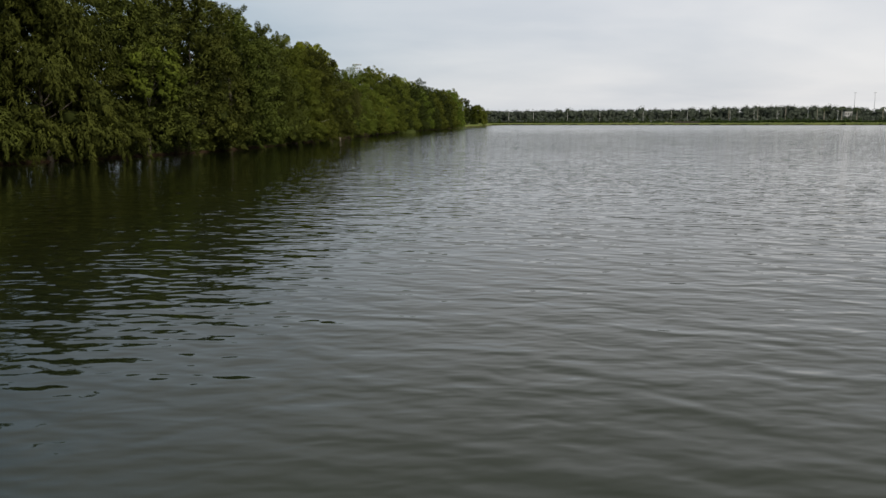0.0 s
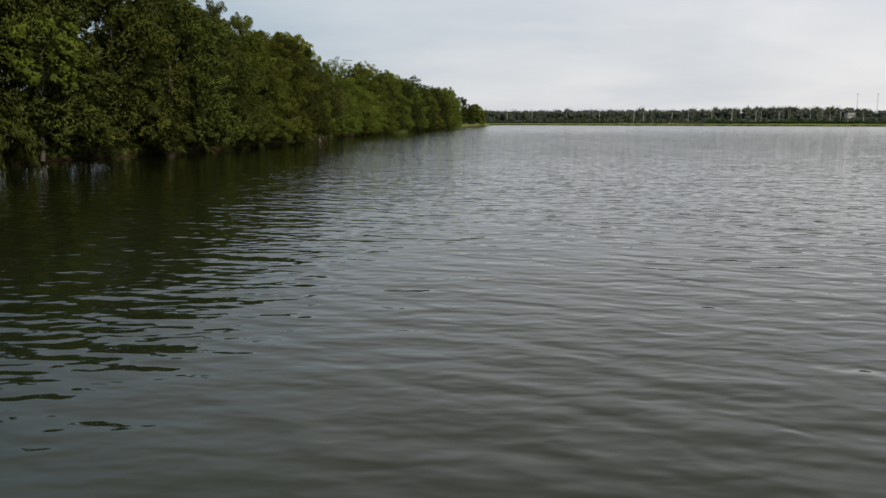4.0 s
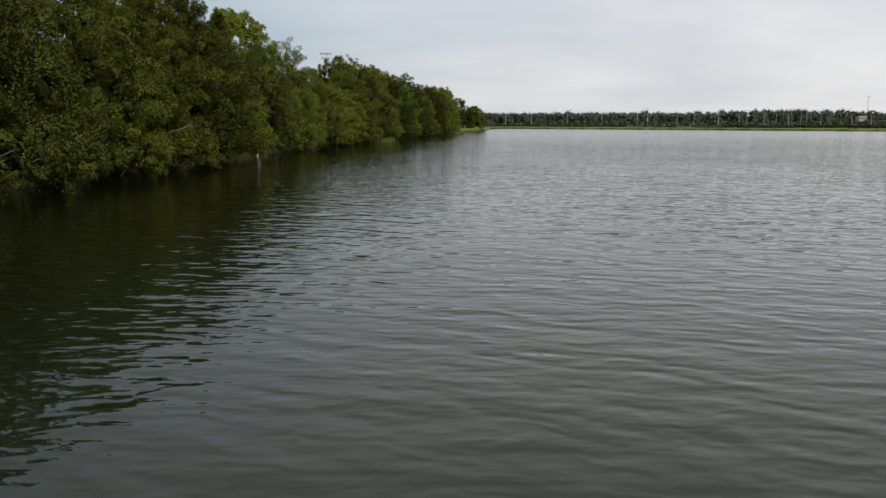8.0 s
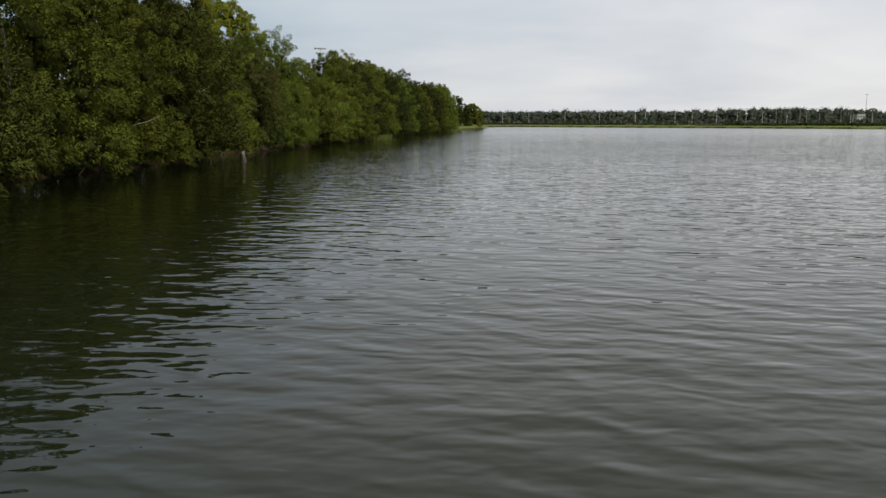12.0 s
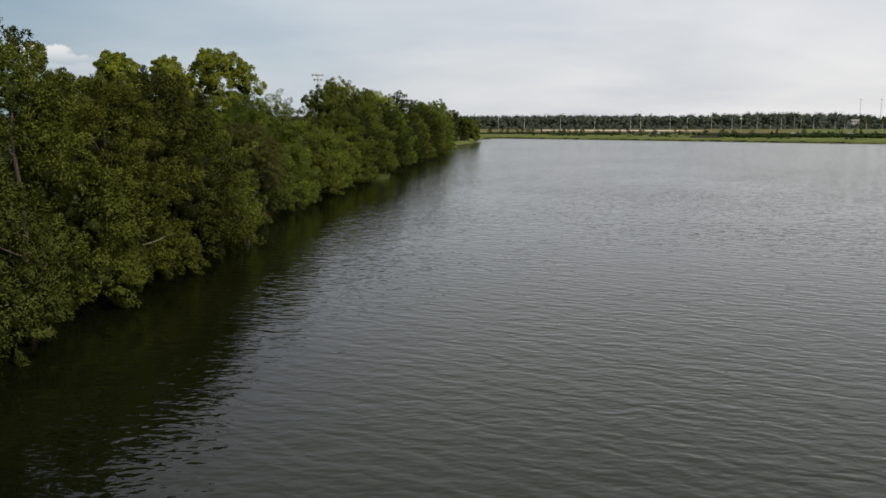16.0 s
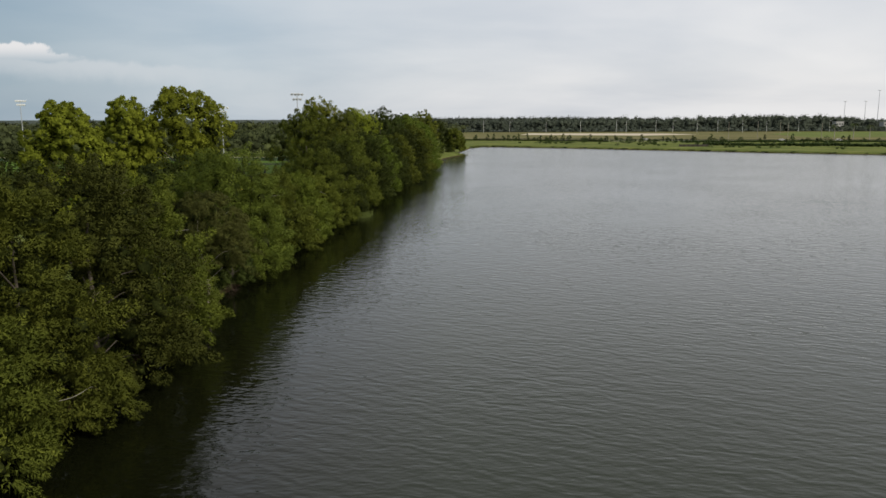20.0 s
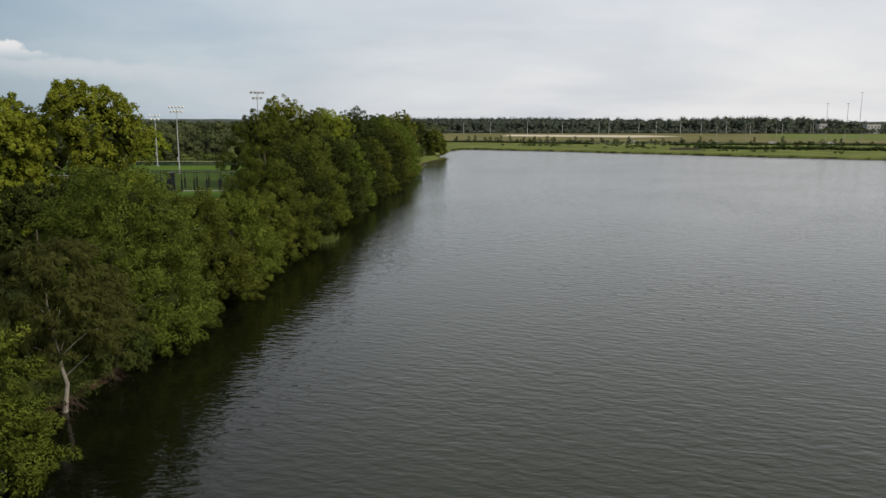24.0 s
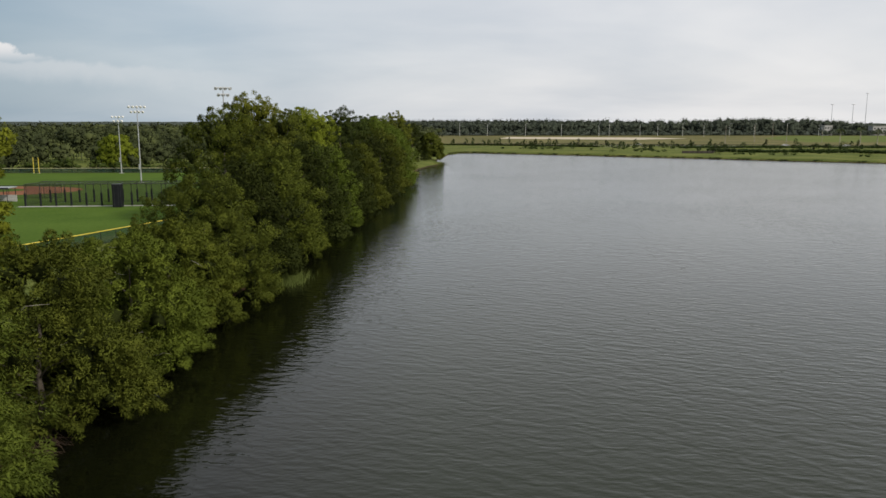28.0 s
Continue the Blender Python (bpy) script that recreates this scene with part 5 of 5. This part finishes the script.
# more of them, scattered between the road and the bank
rng = np.random.default_rng(88)
for k in range(44):
    x = 36 + 250 * (k + rng.uniform(0, 1)) / 44
    y = np.interp(x, [30, 96, 150, 200, 290], [606, 580, 552, 540, 520]) + rng.normal(0, 7)
    h = rng.uniform(1.3, 3.3)
    shrub("shrub", x, y, h, h * rng.uniform(0.42, 0.75), "hedge", 120 + k, "dense dark green shrub on the far bank", "shrub", "shrubs on the far bank")


def hedge(points, high, deep, label, seed):
    rng = np.random.default_rng(seed)
    spots = []
    for (ax, ay), (bx, by) in zip(points, points[1:]):
        n = int(math.hypot(bx - ax, by - ay) / 0.55)
        for k in range(n):
            t = (k + rng.uniform(0, 1)) / n
            spots.append((ax + (bx - ax) * t, ay + (by - ay) * t))
    spots = np.array(spots)
    c = np.column_stack([spots + rng.normal(0, deep * 0.25, spots.shape), LAND + high * rng.uniform(0.35, 0.58, len(spots))])
    c[:, 2] = LAND + (c[:, 2] - LAND) * np.array([0.9 + 0.9 * noise.noise(Vector((px * 0.11, py * 0.11, seed))) for px, py in spots])
    size = np.tile(np.array([[1.15, 1.15, high * 0.42]]), (len(c), 1))
    v, f = join_arrays([leaves(rng, c, size, 45, 0.6, 0.45, 0.1), cores(rng, c[::2], size[::2] * 0.85)])
    v[:, 2] = np.maximum(v[:, 2], LAND)
    tagged(new("hedge", mesh_from("hedge", v, f, LEAF["hedge"])), label, "hedge", kind="stuff")


hedge([(153, 484), (185, 474), (214, 466), (242, 450), (330, 402)], 2.1, 1.6, "long dark clipped hedge along the far bank", 31)
hedge([(30, 600), (62, 590), (96, 572), (118, 556)], 1.2, 1.4, "low dark bushes along the far path", 32)
hedge([(160, 540), (235, 545), (300, 530), (400, 500)], 1.3, 1.0, "low hedge beside the far road", 33)


def rail_fence(points, label):
    top = thing("rail_fence", points[0][0], points[0][1], LAND, label, "fence")
    ox, oy = points[0]
    for (ax, ay), (bx, by) in zip(points, points[1:]):
        length, turn = math.hypot(bx - ax, by - ay), math.atan2(by - ay, bx - ax)
        mx, my = (ax + bx) / 2 - ox, (ay + by) / 2 - oy
        for z in (0.45, 0.85, 1.2):
            part("rail", box(length, 0.08, 0.16, (mx, my, z), rz=turn), M_WOOD, top)
        for k in range(int(length / 4)):
            t = k * 4 / length
            part("post", box(0.16, 0.16, 1.35, (ax + (bx - ax) * t - ox, ay + (by - ay) * t - oy, -0.02)), M_WOOD, top)


rail_fence([(40, 606), (96, 591), (150, 577), (236, 556), (300, 540), (400, 513)], "dark timber rail fence along the far road")

bank_wall = thing("timber_wall", 141.5, 468, LAND, "low dark timber retaining wall on the far bank", "wall")
for row in range(4):
    for k in range(3):
        part("timber", box(4.9, 0.34, 0.27, (-5.0 + k * 5.0 + 0.4 * (row % 2), -0.2 * (k - 1), row * 0.285), 0.02, -0.05), M_WOOD, bank_wall)
for k in range(7):
    part("post", box(0.3, 0.3, 1.4, (-7.2 + k * 2.4, -0.36 - 0.1 * (k - 3), -0.1), 0.02), M_WOOD, bank_wall)


def street_lamp(x, y, height, arms, label):
    top = thing("street_lamp", x, y, LAND, label, "street lamp", "street lamps on the far road")
    tube("pole", [(0, 0, -0.2), (0, 0, 2), (0, 0, height * 0.7), (0, 0, height)], [0.16, 0.14, 0.11, 0.08], M_WHITE, top, sides=8)
    for side in arms:
        tube("arm", [(0, 0, height - 0.3), (side * 0.9, 0, height + 0.35), (side * 2.2, 0, height + 0.45)], [0.08, 0.07, 0.05], M_STEEL, top, sides=6)
        part("lamp_head", box(0.9, 0.36, 0.18, (side * 2.5, 0, height + 0.33), 0.05), M_STEEL, top)


LAMPS = ((69, 921, 1), (98, 921, 2), (138, 921, 1), (176, 921, 1), (216, 921, 1), (227, 921, 1), (260, 921, 1), (279, 921, 1), (306, 921, 1), (329, 921, 1), (357, 921, 1), (384, 921, 1), (420, 921, 1), (455, 921, 1))
for k, (x, y, n) in enumerate(LAMPS):
    street_lamp(x, y, (13.2, 12.4, 12.8, 12.0)[k % 4], (1,) if n == 1 else (1, -1), "tall white street lamp with a curved arm on the far road")
for k, (x, y, h) in enumerate(((217.3, 611.5, 12), (252.7, 644.6, 12.5), (275.5, 644, 11), (331, 775, 14), (300.9, 643.4, 11))):
    pole = thing("utility_pole", x, y, LAND, "pale slender utility pole on the meadow", "pole", "utility poles on the meadow")
    tube("pole", [(0, 0, -0.2), (0, 0, h / 2), (0, 0, h)], [0.18, 0.15, 0.11], M_PALE_BARK, pole, sides=7)
    part("crossarm", box(1.4, 0.1, 0.12, (0, 0, h - 0.6)), M_WOOD, pole)


def palm(x, y, h, seed):
    rng = np.random.default_rng(seed + 700)
    top = thing("palm_tree", x, y, LAND, "palm with a bare grey trunk and drooping fronds", "palm", "palms by the far road")
    tube("trunk", [(0, 0, -0.2), (0.1, 0, h * 0.4), (0.05, 0.1, h * 0.8), (0, 0, h)], [0.3, 0.22, 0.2, 0.2], M_PALE_BARK, top, sides=8)
    for k in range(15):
        a, rise = k * 2.4, rng.uniform(-0.2, 1.1)
        pieces = []
        spine = [np.array([math.cos(a) * s * 2.9, math.sin(a) * s * 2.9, h + rise * s * 1.6 - 2.4 * s * s]) for s in np.linspace(0, 1, 7)]
        for s in range(1, 7):
            for side in (-1, 1):
                across = np.array([-math.sin(a), math.cos(a), -0.5]) * side * 0.55
                pieces.append((np.array([spine[s - 1], spine[s], spine[s] + across + (spine[s] - spine[s - 1]) * 0.5]), np.array([[0, 1, 2]])))
        v, f = join_arrays(pieces)
        child("frond", mesh_from("frond", v, f, LEAF["palm"]), top)


for k, (x, y, h) in enumerate(((276, 579.5, 10.2), (289.0, 579.5, 10.8), (299.9, 579.2, 10.0), (325, 590, 10.5))):
    palm(x, y, h, k)
for k, (x, h) in enumerate(((514, 35.5), (539.4, 35.5), (555.4, 48.5))):
    mast = thing("mast", x, 1000, LAND, "very tall thin grey lighting mast", "mast", "masts beyond the tree belt")
    tube("pole", [(0, 0, -0.5), (0, 0, h / 2), (0, 0, h)], [0.42, 0.30, 0.18], M_STEEL, mast, sides=8)
    part("head", box(2.6, 2.6, 0.5, (0, 0, h - 0.6), 0.1), M_STEEL, mast)


def building(x, y, w, d, h, roof, label):
    top = thing("building", x, y, LAND, label, "building")
    part("wall", box(w, d, h, (0, 0, 0)), M_CONCRETE, top, "pale rendered wall")
    part("roof", box(w + 0.8, d + 0.8, 0.6, (0, 0, h), 0.1), roof, top)
    n = max(3, int(w / 4))
    for k in range(n):
        part("window", box(1.8, 0.12, 1.5, ((k - (n - 1) / 2) * w / n, -d / 2 - 0.04, h - 3.0)), M_DARK_GLASS, top)
    part("door", box(1.6, 0.12, 2.4, (0, -d / 2 - 0.04, 0)), M_STEEL, top)


building(480, 950, 9.0, 8, 10.6, M_CONCRETE, "pale flat-roofed building beyond the meadow")
building(539, 950, 16, 9, 10.0, M_CONCRETE, "long pale flat-roofed building behind low trees")


def car(x, y, turn, paint, label):
    top = thing("car", x, y, LAND + 0.07, label, "car", "cars on the far road")
    top.rotation_euler = (0, 0, radians(turn))
    bm = bmesh.new()
    side = [(-2.2, 0.35), (-2.25, 0.75), (-1.9, 0.95), (-1.35, 1.0), (-0.75, 1.42), (0.75, 1.45), (1.35, 1.02), (2.1, 0.86), (2.25, 0.6), (2.2, 0.35)]
    a = [bm.verts.new((px, -0.85 if pz < 1.1 else -0.68, pz)) for px, pz in side]
    b = [bm.verts.new((px, 0.85 if pz < 1.1 else 0.68, pz)) for px, pz in side]
    bm.faces.new(a)
    bm.faces.new(b[::-1])
    for k in range(len(side)):
        bm.faces.new((a[k], b[k], b[(k + 1) % len(side)], a[(k + 1) % len(side)]))
    bmesh.ops.recalc_face_normals(bm, faces=bm.faces)
    part("body", bm, paint, top)
    for sy in (-1, 1):
        part("side_window", box(1.7, 0.03, 0.3, (0.05, sy * 0.79, 1.05)), M_DARK_GLASS, top)
        for px in (-1.35, 1.4):
            wheel = bmesh.new()
            bmesh.ops.create_cone(wheel, cap_ends=True, segments=16, radius1=0.33, radius2=0.33, depth=0.22)
            bmesh.ops.transform(wheel, matrix=Matrix.Translation((px, sy * 0.78, 0.33)) @ Matrix.Rotation(radians(90), 4, "X"), verts=wheel.verts)
            part("wheel", wheel, M_RUBBER, top)


car(235, 567.2, -14.5, M_WHITE, "white saloon car on the far road")
car(268, 558.6, -14.5, M_WHITE, "white car driving on the far road beside shrubs")
car(152, 589.5, -14.5, M_WHITE, "white car on the far road near the sand")
